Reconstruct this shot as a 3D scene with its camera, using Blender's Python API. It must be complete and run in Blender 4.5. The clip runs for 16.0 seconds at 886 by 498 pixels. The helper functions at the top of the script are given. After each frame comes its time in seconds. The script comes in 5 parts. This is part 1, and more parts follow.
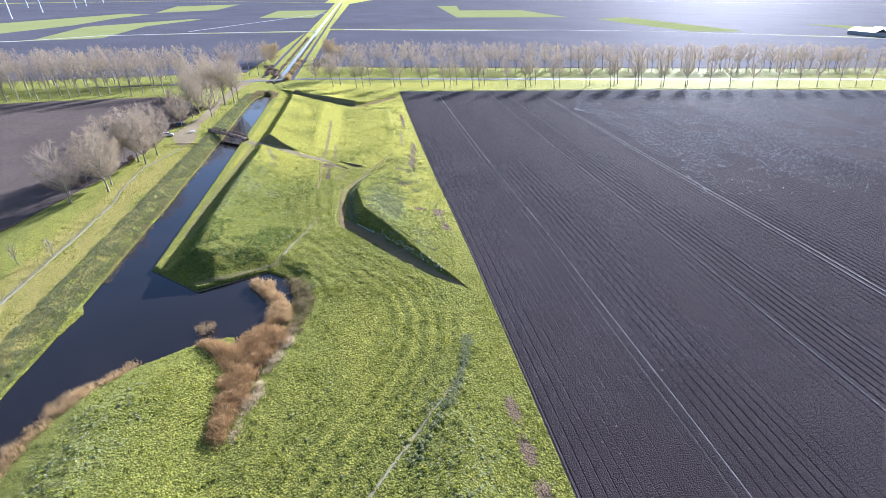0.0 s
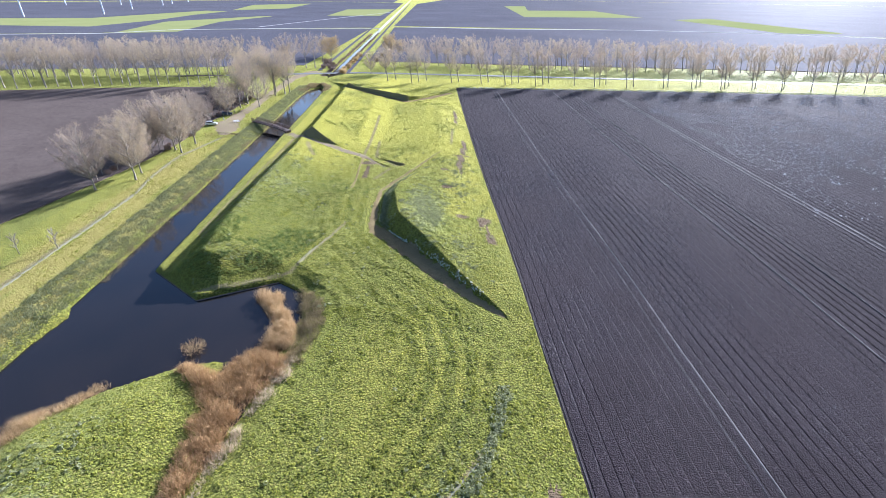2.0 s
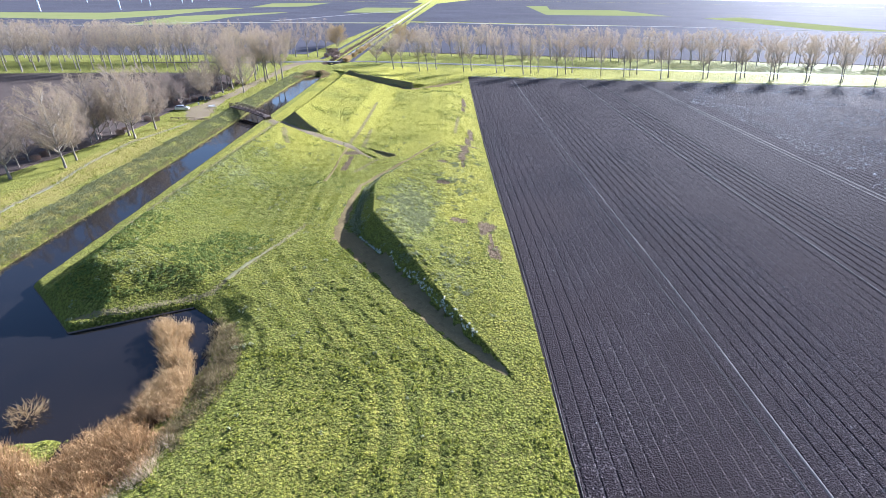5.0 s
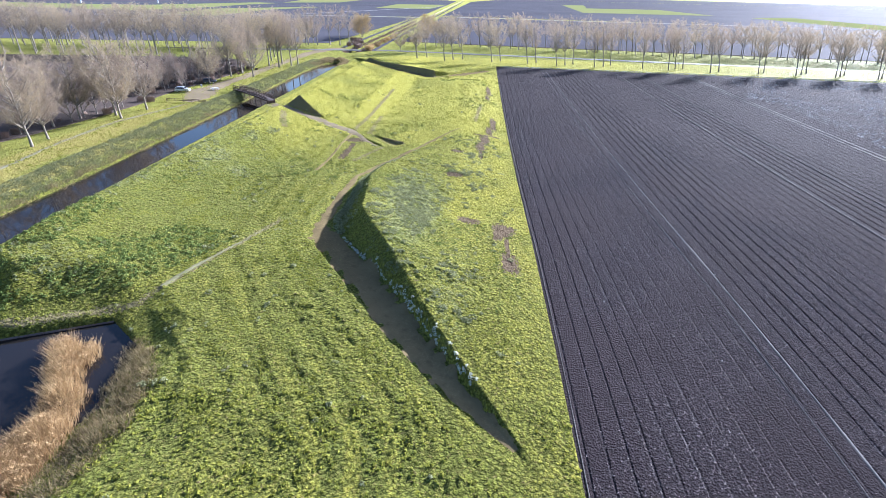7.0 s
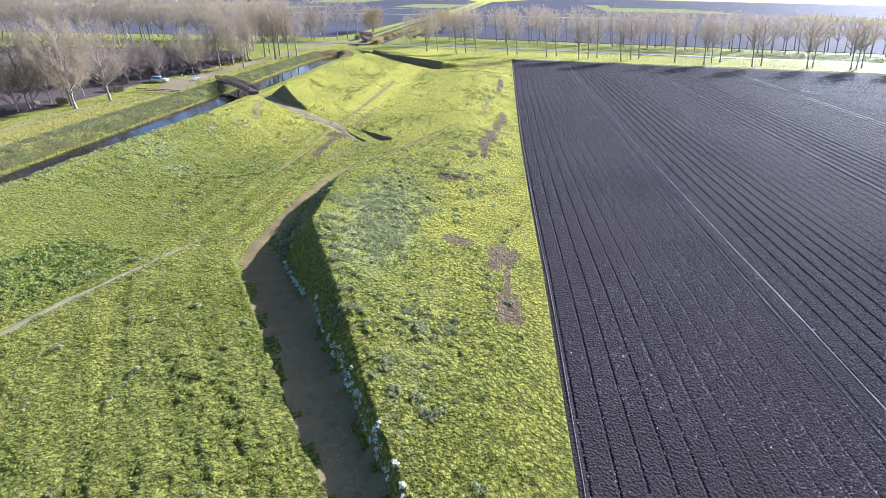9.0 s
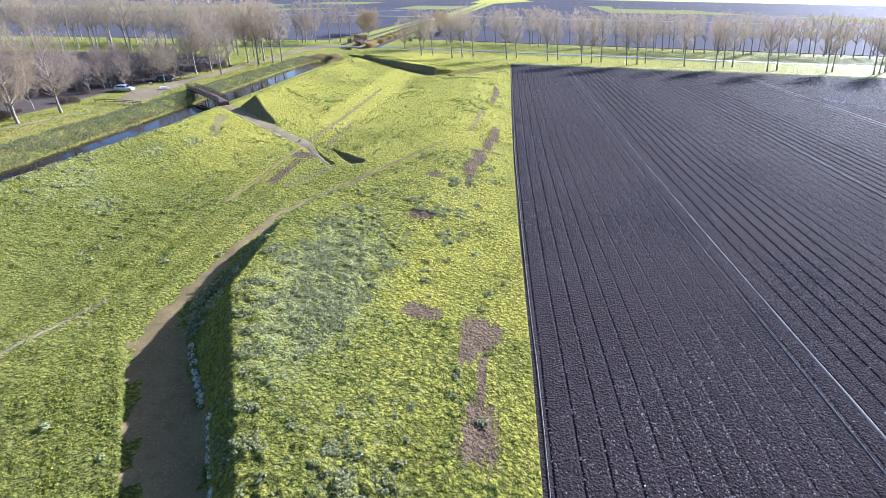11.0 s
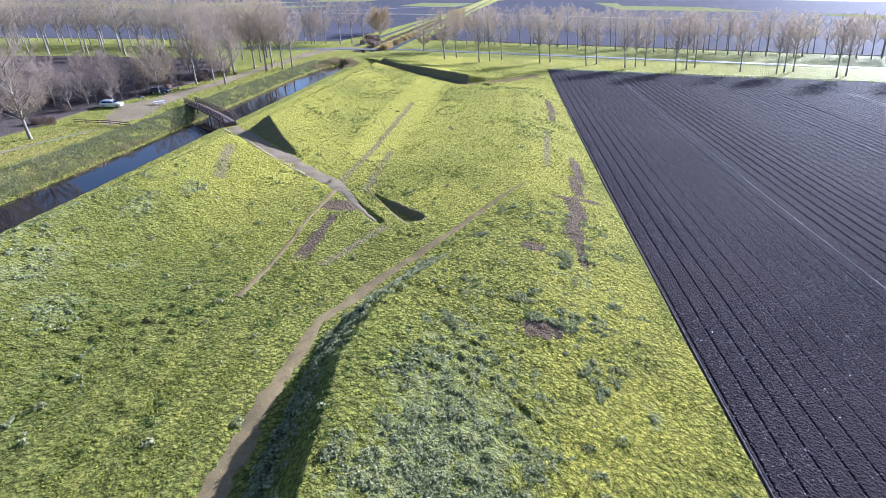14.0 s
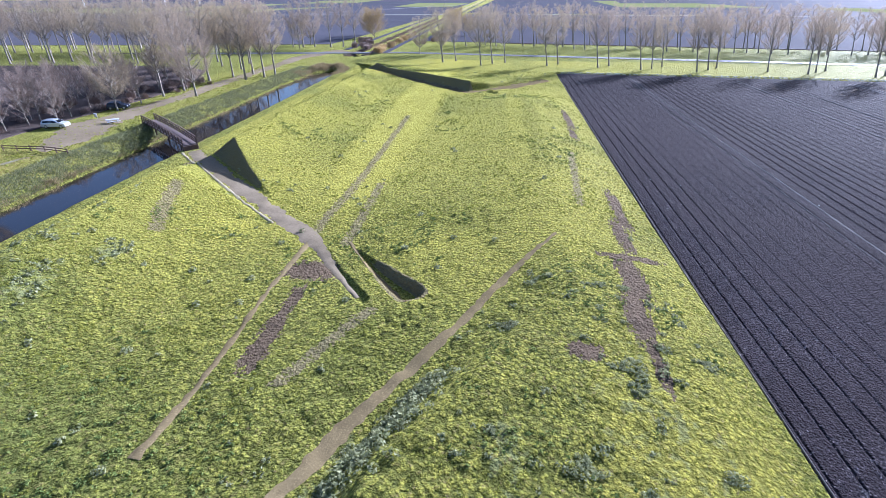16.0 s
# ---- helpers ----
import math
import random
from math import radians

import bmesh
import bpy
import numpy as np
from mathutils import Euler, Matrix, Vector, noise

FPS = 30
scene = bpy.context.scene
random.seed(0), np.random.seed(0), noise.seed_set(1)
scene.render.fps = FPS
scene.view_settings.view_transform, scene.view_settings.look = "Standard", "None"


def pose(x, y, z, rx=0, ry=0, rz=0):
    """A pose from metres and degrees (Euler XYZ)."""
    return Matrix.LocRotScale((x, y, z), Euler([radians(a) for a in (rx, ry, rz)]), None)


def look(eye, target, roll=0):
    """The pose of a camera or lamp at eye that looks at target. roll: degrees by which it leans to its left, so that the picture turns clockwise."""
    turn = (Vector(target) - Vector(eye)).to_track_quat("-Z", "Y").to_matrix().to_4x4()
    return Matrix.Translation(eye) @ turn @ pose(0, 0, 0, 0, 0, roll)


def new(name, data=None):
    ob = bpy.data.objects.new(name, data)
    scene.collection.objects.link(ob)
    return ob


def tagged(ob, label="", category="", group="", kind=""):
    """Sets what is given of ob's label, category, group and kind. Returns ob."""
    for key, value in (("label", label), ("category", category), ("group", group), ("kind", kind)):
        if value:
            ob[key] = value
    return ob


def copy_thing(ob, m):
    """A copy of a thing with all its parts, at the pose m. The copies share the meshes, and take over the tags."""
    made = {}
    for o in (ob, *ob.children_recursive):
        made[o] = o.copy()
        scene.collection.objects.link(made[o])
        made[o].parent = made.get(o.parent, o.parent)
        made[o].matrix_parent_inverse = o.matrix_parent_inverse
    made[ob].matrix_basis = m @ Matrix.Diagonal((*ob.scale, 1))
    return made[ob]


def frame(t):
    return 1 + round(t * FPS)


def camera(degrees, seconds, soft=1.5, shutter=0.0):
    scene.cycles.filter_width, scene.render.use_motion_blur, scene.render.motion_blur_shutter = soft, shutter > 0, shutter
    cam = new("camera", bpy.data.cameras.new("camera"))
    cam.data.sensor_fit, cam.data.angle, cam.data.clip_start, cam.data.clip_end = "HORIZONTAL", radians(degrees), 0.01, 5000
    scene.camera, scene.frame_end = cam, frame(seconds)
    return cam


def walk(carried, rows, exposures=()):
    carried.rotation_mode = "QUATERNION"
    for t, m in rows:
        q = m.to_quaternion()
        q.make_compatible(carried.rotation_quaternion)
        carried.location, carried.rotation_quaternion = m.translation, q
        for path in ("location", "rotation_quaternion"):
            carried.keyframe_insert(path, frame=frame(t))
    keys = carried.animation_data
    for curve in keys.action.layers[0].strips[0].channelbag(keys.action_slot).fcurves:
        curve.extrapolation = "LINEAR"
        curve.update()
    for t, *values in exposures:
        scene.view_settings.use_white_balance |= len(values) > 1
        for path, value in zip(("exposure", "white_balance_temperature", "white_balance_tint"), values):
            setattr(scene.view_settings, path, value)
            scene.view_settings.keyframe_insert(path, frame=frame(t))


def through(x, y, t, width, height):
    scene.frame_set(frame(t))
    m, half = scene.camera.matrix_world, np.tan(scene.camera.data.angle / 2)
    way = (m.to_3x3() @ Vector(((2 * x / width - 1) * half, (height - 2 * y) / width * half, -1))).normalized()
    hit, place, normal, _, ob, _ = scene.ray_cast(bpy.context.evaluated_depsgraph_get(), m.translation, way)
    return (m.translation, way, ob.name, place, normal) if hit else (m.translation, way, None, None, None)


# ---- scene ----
cam = camera(86.0, 16.0, soft=0.65)
PATH = [
    (0, (1.354, 1.887, 53.942), (1.318, 3.635, 52.971), 0.7),
    (0.5, (1.933, 6.348, 52.862), (1.866, 8.091, 51.885), 0.5),
    (1, (2.433, 10.671, 51.275), (2.256, 12.409, 50.301), 0.5),
    (1.5, (2.881, 15.326, 49.473), (2.647, 17.059, 48.503), 0.6),
    (2, (2.897, 19.314, 47.819), (2.639, 21.046, 46.852), 0.8),
    (2.5, (3.243, 23.59, 45.862), (2.963, 25.322, 44.902), 0.6),
    (3, (3.526, 27.57, 44.013), (3.233, 29.302, 43.057), 0.8),
    (3.5, (3.854, 31.741, 42.18), (3.547, 33.471, 41.223), 0.7),
    (4, (4.029, 35.865, 40.391), (3.714, 37.592, 39.434), 0.8),
    (4.5, (3.997, 39.835, 38.517), (3.676, 41.562, 37.561), 0.9),
    (5, (4.021, 43.98, 36.711), (3.693, 45.705, 35.754), 0.9),
    (7.5, (4.124, 63.512, 27.84), (3.663, 65.208, 26.885), 1.5),
    (8, (4.085, 68.107, 26.042), (3.604, 69.8, 25.091), 1.5),
    (8.5, (3.897, 72.502, 24.622), (3.405, 74.191, 23.669), 1.4),
    (9, (3.701, 76.714, 23.792), (3.196, 78.399, 22.841), 1.2),
    (9.5, (4.166, 80.851, 23.405), (3.647, 82.534, 22.455), 0.9),
    (12, (-0.172, 94.962, 23.642), (-0.688, 96.647, 22.696), 1.3),
    (12.5, (-3.565, 97.715, 23.61), (-4.08, 99.4, 22.663), 1.5),
    (13, (-6.958, 100.549, 23.554), (-7.472, 102.232, 22.605), 1.4),
    (13.5, (-9.954, 103.743, 23.45), (-10.471, 105.424, 22.499), 1.1),
    (14, (-12.59, 107.266, 23.495), (-13.109, 108.945, 22.539), 0.9),
    (14.5, (-14.536, 111.116, 23.456), (-15.056, 112.794, 22.5), 0.6),
    (15, (-15.963, 114.988, 23.54), (-16.484, 116.665, 22.582), 0.3),
    (15.5, (-17.156, 119.002, 23.22), (-17.675, 120.68, 22.263), 0.1),
    (16, (-18.134, 122.818, 22.644), (-18.65, 124.498, 21.689), 0.1),
]
walk(cam, [(t, look(eye, target, roll)) for t, eye, target, roll in PATH], [(0.0, 2.13, 5110.0, 16.0), (9.0, 2.08, 5080.0, 15.5), (16.0, 1.84, 4800.0, 21.5)])

# ---- light: low autumn sun ahead and to the right, clear pale sky ----
SUN_EL, SUN_AZ = 21.0, 26.0          # degrees; azimuth to the right of +y
world = bpy.data.worlds.new("world")
scene.world = world
world.use_nodes = True
wn = world.node_tree.nodes
sky = wn.new("ShaderNodeTexSky")
sky.sky_type, sky.sun_disc = "NISHITA", False
sky.sun_elevation, sky.sun_rotation = radians(SUN_EL), radians(SUN_AZ)
sky.air_density, sky.dust_density, sky.ozone_density = 1.0, 2.0, 2.0
world.node_tree.links.new(sky.outputs["Color"], wn["Background"].inputs["Color"])
wn["Background"].inputs["Strength"].default_value = 0.058
sun = new("sun", bpy.data.lights.new("sun", "SUN"))
sun.data.energy, sun.data.angle, sun.data.color = 5.0, radians(0.6), (1.0, 0.94, 0.86)
sun.matrix_world = look((math.sin(radians(SUN_AZ)) * 400, math.cos(radians(SUN_AZ)) * 400, 400 * math.tan(radians(SUN_EL))), (0, 0, 0))

# ---- materials ----
def mat(name, rough=0.8, metal=0.0, spec=0.3):
    m = bpy.data.materials.new(name)
    m.use_nodes = True
    b = m.node_tree.nodes["Principled BSDF"]
    b.inputs["Roughness"].default_value, b.inputs["Metallic"].default_value = rough, metal
    b.inputs["Specular IOR Level"].default_value = spec
    return m, m.node_tree, b


def place(tree, scale=(1, 1, 1)):
    co, mp = tree.nodes.new("ShaderNodeNewGeometry"), tree.nodes.new("ShaderNodeMapping")
    mp.inputs["Scale"].default_value = scale
    tree.links.new(co.outputs["Position"], mp.inputs["Vector"])
    return mp.outputs["Vector"]


def noise_of(tree, vector, scale, detail=4.0, rough=0.6):
    n = tree.nodes.new("ShaderNodeTexNoise")
    n.inputs["Scale"].default_value, n.inputs["Detail"].default_value, n.inputs["Roughness"].default_value = scale, detail, rough
    tree.links.new(vector, n.inputs["Vector"])
    return n.outputs["Fac"]


def ramp(tree, fac, stops):
    r = tree.nodes.new("ShaderNodeValToRGB")
    while len(r.color_ramp.elements) < len(stops):
        r.color_ramp.elements.new(0.5)
    for e, (p, c) in zip(r.color_ramp.elements, stops):
        e.position, e.color = p, (*c, 1) if len(c) == 3 else (c[0], c[0], c[0], 1)
    tree.links.new(fac, r.inputs["Fac"])
    return r.outputs["Color"]


def mix(tree, fac, a, b, kind="MIX"):
    m = tree.nodes.new("ShaderNodeMix")
    m.data_type, m.blend_type = "RGBA", kind
    for socket, value in ((m.inputs["Factor"], fac), (m.inputs["A"], a), (m.inputs["B"], b)):
        if isinstance(value, (int, float)):
            socket.default_value = value
        elif isinstance(value, tuple):
            socket.default_value = (*value, 1)
        else:
            tree.links.new(value, socket)
    return m.outputs["Result"]


def bump(tree, bsdf, height, strength, distance):
    b = tree.nodes.new("ShaderNodeBump")
    b.inputs["Strength"].default_value, b.inputs["Distance"].default_value = strength, distance
    tree.links.new(height, b.inputs["Height"])
    tree.links.new(b.outputs["Normal"], bsdf.inputs["Normal"])


def attribute(tree, name):
    a = tree.nodes.new("ShaderNodeAttribute")
    a.attribute_name = name
    return a.outputs["Fac"]


def cells(tree, vector, scale, warp=0.25):
    """Distance to the middle of uneven cells: tussocks and clods."""
    n = tree.nodes.new("ShaderNodeTexNoise")
    n.inputs["Scale"].default_value = scale * 0.8
    tree.links.new(vector, n.inputs["Vector"])
    m = tree.nodes.new("ShaderNodeVectorMath")
    m.operation = "MULTIPLY_ADD"
    m.inputs[1].default_value = (warp, warp, warp)
    tree.links.new(n.outputs["Color"], m.inputs[0]), tree.links.new(vector, m.inputs[2])
    v = tree.nodes.new("ShaderNodeTexVoronoi")
    v.inputs["Scale"].default_value = scale
    tree.links.new(m.outputs[0], v.inputs["Vector"])
    return v.outputs["Distance"]


def plain(name, c1, c2, scale=3.0, rough=0.8, metal=0.0, spec=0.3, relief=0.0, dist=0.02):
    m, t, b = mat(name, rough, metal, spec)
    v = place(t)
    col = ramp(t, noise_of(t, v, scale, 6.0), [(0.3, c1), (0.7, c2)])
    fine = noise_of(t, v, scale * 9, 3.0)
    t.links.new(mix(t, 0.25, col, ramp(t, fine, [(0.35, c1), (0.65, c2)])), b.inputs["Base Color"])
    if relief:
        bump(t, b, fine, relief, dist)
    return m


def add_noise(tree, value, noisy, amount):
    """value + amount * (noise - 0.5): a mask with an uneven edge."""
    m = tree.nodes.new("ShaderNodeMath")
    m.operation = "MULTIPLY_ADD"
    m.inputs[1].default_value, m.inputs[2].default_value = 2.6 * amount, -1.3 * amount
    tree.links.new(noisy, m.inputs[0])
    a = tree.nodes.new("ShaderNodeMath")
    a.operation = "ADD"
    tree.links.new(value, a.inputs[0]), tree.links.new(m.outputs[0], a.inputs[1])
    return a.outputs[0]


def grass_material(name, lush, dry, dark, weed):
    """Meadow turf: lush and dry blotches, mown strips, grey-green weedy ground, worn trails and bare earth where their masks are set."""
    m, t, b = mat(name, 0.6, spec=0.005)
    b.inputs["Specular Tint"].default_value = (1.0, 0.95, 0.45, 1)
    v = place(t)
    big, mid, small, fine = noise_of(t, v, 0.07, 5.0, 0.65), noise_of(t, v, 1.5, 4.0), noise_of(t, v, 3.2, 3.0, 0.6), noise_of(t, v, 10.0, 4.0, 0.75)
    base = ramp(t, big, [(0.38, lush), (0.62, dry)])
    base = mix(t, ramp(t, add_noise(t, attribute(t, "mown"), small, 0.35), [(0.1, (0.0,)), (0.85, (0.85,))]), base, (0.485, 0.412, 0.052))
    # Greener ground, and shade painted in where this mask stands for it.
    base = mix(t, ramp(t, add_noise(t, attribute(t, "lush"), mid, 0.5), [(0.1, (0.0,)), (1.0, (0.9,))]), base, tuple(c * 1.1 for c in dark))
    base = mix(t, ramp(t, add_noise(t, attribute(t, "stripe"), small, 0.4), [(0.15, (0.0,)), (0.8, (0.6,))]), base, tuple(c * 0.9 for c in dark))
    base = mix(t, ramp(t, mid, [(0.45, (0.0,)), (0.70, (0.42,))]), base, dark)
    base = mix(t, ramp(t, noise_of(t, v, 0.33, 3.0), [(0.58, (0.0,)), (0.70, (0.35,))]), base, (0.22, 0.19, 0.06))
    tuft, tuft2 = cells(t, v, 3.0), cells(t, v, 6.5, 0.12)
    # Dry tuft tips, painted lighter as a highlight.
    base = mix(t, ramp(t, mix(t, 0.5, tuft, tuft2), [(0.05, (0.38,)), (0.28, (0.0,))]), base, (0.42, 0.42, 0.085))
    # Thatch in the gaps between tufts, darkened further for the shade there.
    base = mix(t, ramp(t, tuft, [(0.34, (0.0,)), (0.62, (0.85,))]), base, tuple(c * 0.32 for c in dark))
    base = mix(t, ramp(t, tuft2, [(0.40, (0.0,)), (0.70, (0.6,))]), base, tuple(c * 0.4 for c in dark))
    # Fine hollows painted darker for the blades' own shadow.
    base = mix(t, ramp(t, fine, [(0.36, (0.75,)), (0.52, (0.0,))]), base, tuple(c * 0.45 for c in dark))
    base = mix(t, ramp(t, add_noise(t, attribute(t, "mown"), small, 0.35), [(0.3, (0.0,)), (0.9, (0.42,))]), base, (0.44, 0.385, 0.050))
    base = mix(t, ramp(t, add_noise(t, attribute(t, "weed"), mid, 0.9), [(0.4, (0.0,)), (0.7, (0.7,))]), base, weed)
    base = mix(t, ramp(t, add_noise(t, attribute(t, "straw"), small, 0.8), [(0.10, (0.0,)), (0.58, (0.9,))]), base, (0.180, 0.136, 0.043))
    trodden = ramp(t, add_noise(t, attribute(t, "worn"), small, 1.1), [(0.42, (0.0,)), (0.68, (0.85,))])
    base = mix(t, trodden, base, (0.21, 0.170, 0.088))
    earth = mix(t, ramp(t, fine, [(0.4, (0.0,)), (0.6, (1.0,))]), (0.064, 0.045, 0.030), (0.138, 0.099, 0.065))
    lay = t.nodes.new("ShaderNodeMapping")
    lay.inputs["Rotation"].default_value, lay.inputs["Scale"].default_value = (0, 0, -math.atan(0.19)), (3.2, 0.35, 1)
    t.links.new(v, lay.inputs["Vector"])
    streak = noise_of(t, lay.outputs["Vector"], 1.0, 4.0)
    earth = mix(t, ramp(t, streak, [(0.42, (0.0,)), (0.60, (0.4,))]), earth, (0.17, 0.122, 0.078))
    dug = ramp(t, add_noise(t, attribute(t, "bare"), mix(t, 0.35, mix(t, 0.75, mid, streak), small), 1.9), [(0.34, (0.0,)), (0.46, (1.0,))])
    dug = mix(t, ramp(t, attribute(t, "bare"), [(0.02, (0.0,)), (0.15, (1.0,))]), (0.0, 0.0, 0.0), dug)
    base = mix(t, dug, base, earth)
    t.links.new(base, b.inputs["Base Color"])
    b.inputs["Sheen Roughness"].default_value = 0.45
    t.links.new(ramp(t, mix(t, 1.0, dug, trodden, "LIGHTEN"), [(0.0, (0.33,)), (0.8, (0.03,))]), b.inputs["Sheen Weight"])
    b.inputs["Sheen Tint"].default_value = (0.85, 0.83, 0.22, 1)
    h = ramp(t, mix(t, 0.35, tuft, tuft2), [(0.1, (1.0,)), (0.75, (0.0,))])
    bump(t, b, mix(t, 0.35, mix(t, 0.35, h, small), fine), 1.0, 0.50)
    return m


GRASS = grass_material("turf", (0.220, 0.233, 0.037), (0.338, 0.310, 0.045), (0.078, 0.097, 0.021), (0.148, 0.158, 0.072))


def blade_material(name, c1, c2, rough=0.6, through=0.3):
    m, t, b = mat(name, rough, spec=0.05)
    geo = t.nodes.new("ShaderNodeNewGeometry")
    col = ramp(t, geo.outputs["Random Per Island"], [(0.0, c1), (1.0, c2)])
    t.links.new(col, b.inputs["Base Color"])
    if through:
        tr, ms = t.nodes.new("ShaderNodeBsdfTranslucent"), t.nodes.new("ShaderNodeMixShader")
        t.links.new(col, tr.inputs["Color"])
        ms.inputs["Fac"].default_value = through
        t.links.new(b.outputs["BSDF"], ms.inputs[1]), t.links.new(tr.outputs["BSDF"], ms.inputs[2])
        t.links.new(ms.outputs["Shader"], t.nodes["Material Output"].inputs["Surface"])
    return m


BLADES = blade_material("grass_blades", (0.140, 0.166, 0.027), (0.365, 0.350, 0.058), 0.7, 0.5)
TUSSOCK = blade_material("coarse_tussocks", (0.07, 0.105, 0.027), (0.24, 0.28, 0.075), 0.75, 0.35)
NETTLE = blade_material("weed_leaves", (0.135, 0.150, 0.060), (0.385, 0.385, 0.205), 0.7, 0.42)
REED = blade_material("dry_reed", (0.22, 0.135, 0.060), (0.60, 0.43, 0.22), 0.8, 0.4)
# Paled to stand in for the haze over the avenue crowns.
TWIG = blade_material("bare_twigs", (0.215, 0.165, 0.118), (0.45, 0.355, 0.255), 0.85, 0.55)
# Last leaves, and sun on the crown tops, put into one tan.
TWIG_YELLOW = blade_material("twigs_with_leaves_and_sun", (0.235, 0.180, 0.112), (0.52, 0.415, 0.265), 0.85, 0.48)
TWIG_BROWN = blade_material("brown_twigs", (0.18, 0.130, 0.102), (0.37, 0.285, 0.225), 0.85, 0.35)
BRUSH = blade_material("brushwood", (0.15, 0.108, 0.088), (0.33, 0.250, 0.20), 0.9, 0.1)
RUST = blade_material("rust_reed", (0.172, 0.094, 0.040), (0.56, 0.375, 0.180), 0.85, 0.35)
STRAW = blade_material("straw_reed", (0.38, 0.29, 0.17), (0.66, 0.54, 0.36), 0.85, 0.4)
ROUGH = blade_material("rough_grass", (0.10, 0.112, 0.045), (0.30, 0.295, 0.145), 0.75, 0.3)
AUTUMN = blade_material("autumn_leaves", (0.20, 0.14, 0.062), (0.44, 0.325, 0.155), 0.7, 0.4)
BARK = plain("bark", (0.115, 0.098, 0.080), (0.36, 0.315, 0.255), 2.5, 0.9, relief=0.4)


def soil_material(name, dark, light, scale=1.0, relief=0.8, dist=0.08, dusty=0.0, gloss=0.0, rough=0.55):
    """Bare earth: clods, crumbs and, where it is damp, a broad sheen towards the sun."""
    m, t, b = mat(name, rough if gloss else 1.0, spec=gloss)
    v = place(t)
    big, mid, fine = noise_of(t, v, 0.03 * scale, 3.0), noise_of(t, v, 0.8 * scale, 6.0, 0.7), noise_of(t, v, 7.0 * scale, 5.0, 0.75)
    col = ramp(t, big, [(0.3, dark), (0.7, light)])
    col = mix(t, ramp(t, fine, [(0.53, (0.0,)), (0.69, (0.58,))]), col, tuple(min(1, c * 2.3) for c in light))
    col = mix(t, ramp(t, mid, [(0.3, (0.45,)), (0.5, (0.0,))]), col, tuple(c * 0.55 for c in dark))
    t.links.new(col, b.inputs["Base Color"])
    b.inputs["Sheen Weight"].default_value, b.inputs["Sheen Roughness"].default_value = dusty, 0.6
    h = t.nodes.new("ShaderNodeMath")
    h.operation = "MULTIPLY_ADD"
    h.inputs[1].default_value = 1.5
    lump = ramp(t, cells(t, v, 5.5 * scale, 0.15), [(0.1, (1.0,)), (0.7, (0.0,))])
    t.links.new(mix(t, 0.5, mid, lump), h.inputs[0]), t.links.new(fine, h.inputs[2])
    bump(t, b, h.outputs[0], relief, dist)
    return m


PLOUGHED = soil_material("ploughed_soil", (0.0192, 0.0136, 0.0145), (0.0264, 0.0190, 0.0200), relief=1.0, dist=0.12, dusty=0.05, gloss=0.0022, rough=0.65)
CLODS = blade_material("whitish_clods", (0.34, 0.33, 0.32), (0.80, 0.78, 0.76), 0.9, 0.0)
DARK_CLODS = blade_material("soil_clods", (0.018, 0.014, 0.015), (0.29, 0.245, 0.24), 0.95, 0.0)
# Crumbs paler than the soil: sun on the furrow lips put into colour.
EDGE_CLODS = blade_material("edge_crumbs", (0.06, 0.050, 0.047), (0.40, 0.35, 0.320), 0.95, 0.0)
TRACK = soil_material("pressed_soil", (0.125, 0.114, 0.106), (0.18, 0.165, 0.153), 2.0, 0.3, 0.02, 0.05, 0.006, 0.6)
# Far soil, lighter and bluer than near earth to stand in for haze.
HAZED_SOIL = soil_material("hazed_far_soil", (0.040, 0.038, 0.048), (0.061, 0.058, 0.070), 0.3, 0.3, 0.1, 0.02, 0.0020, 0.75)
BROWN_SOIL = soil_material("brown_soil", (0.070, 0.055, 0.047), (0.10, 0.080, 0.068), 0.8)
PATH_SOIL = soil_material("trodden_path", (0.128, 0.096, 0.046), (0.198, 0.150, 0.074), 1.4, 0.25, 0.03)
GRAVEL = soil_material("gravel", (0.158, 0.124, 0.078), (0.23, 0.183, 0.120), 3.0, 0.15, 0.02)
PALE_EDGE = soil_material("dry_edge", (0.22, 0.19, 0.115), (0.30, 0.26, 0.165), 3.0, 0.3, 0.02)
PALE_PATH = soil_material("pale_trodden", (0.15, 0.14, 0.085), (0.21, 0.195, 0.13), 2.0, 0.3, 0.03)
OLIVE_PATH = soil_material("worn_turf", (0.14, 0.130, 0.065), (0.20, 0.185, 0.10), 2.0, 0.3, 0.03)
PALE_WEED = blade_material("withered_white_weeds", (0.40, 0.40, 0.31), (0.80, 0.79, 0.66), 0.8, 0.3)
ASPHALT = plain("asphalt", (0.075, 0.075, 0.075), (0.11, 0.11, 0.108), 0.6, 0.7, spec=0.2, relief=0.2)
FAR_GRASS = plain("winter_crop", (0.17, 0.185, 0.07), (0.215, 0.22, 0.09), 0.02, 1.0, spec=0.0)
FAR_PALE = plain("pale_track", (0.30, 0.29, 0.28), (0.38, 0.37, 0.355), 0.05, 1.0, spec=0.0)
WOOD = plain("weathered_wood", (0.065, 0.040, 0.032), (0.135, 0.088, 0.068), 4.0, 0.8, relief=0.4)
WOOD_GREY = plain("grey_planks", (0.12, 0.088, 0.075), (0.19, 0.148, 0.128), 5.0, 0.8, relief=0.4)
CONCRETE = plain("concrete", (0.26, 0.25, 0.23), (0.36, 0.35, 0.33), 1.2, 0.85, relief=0.3)
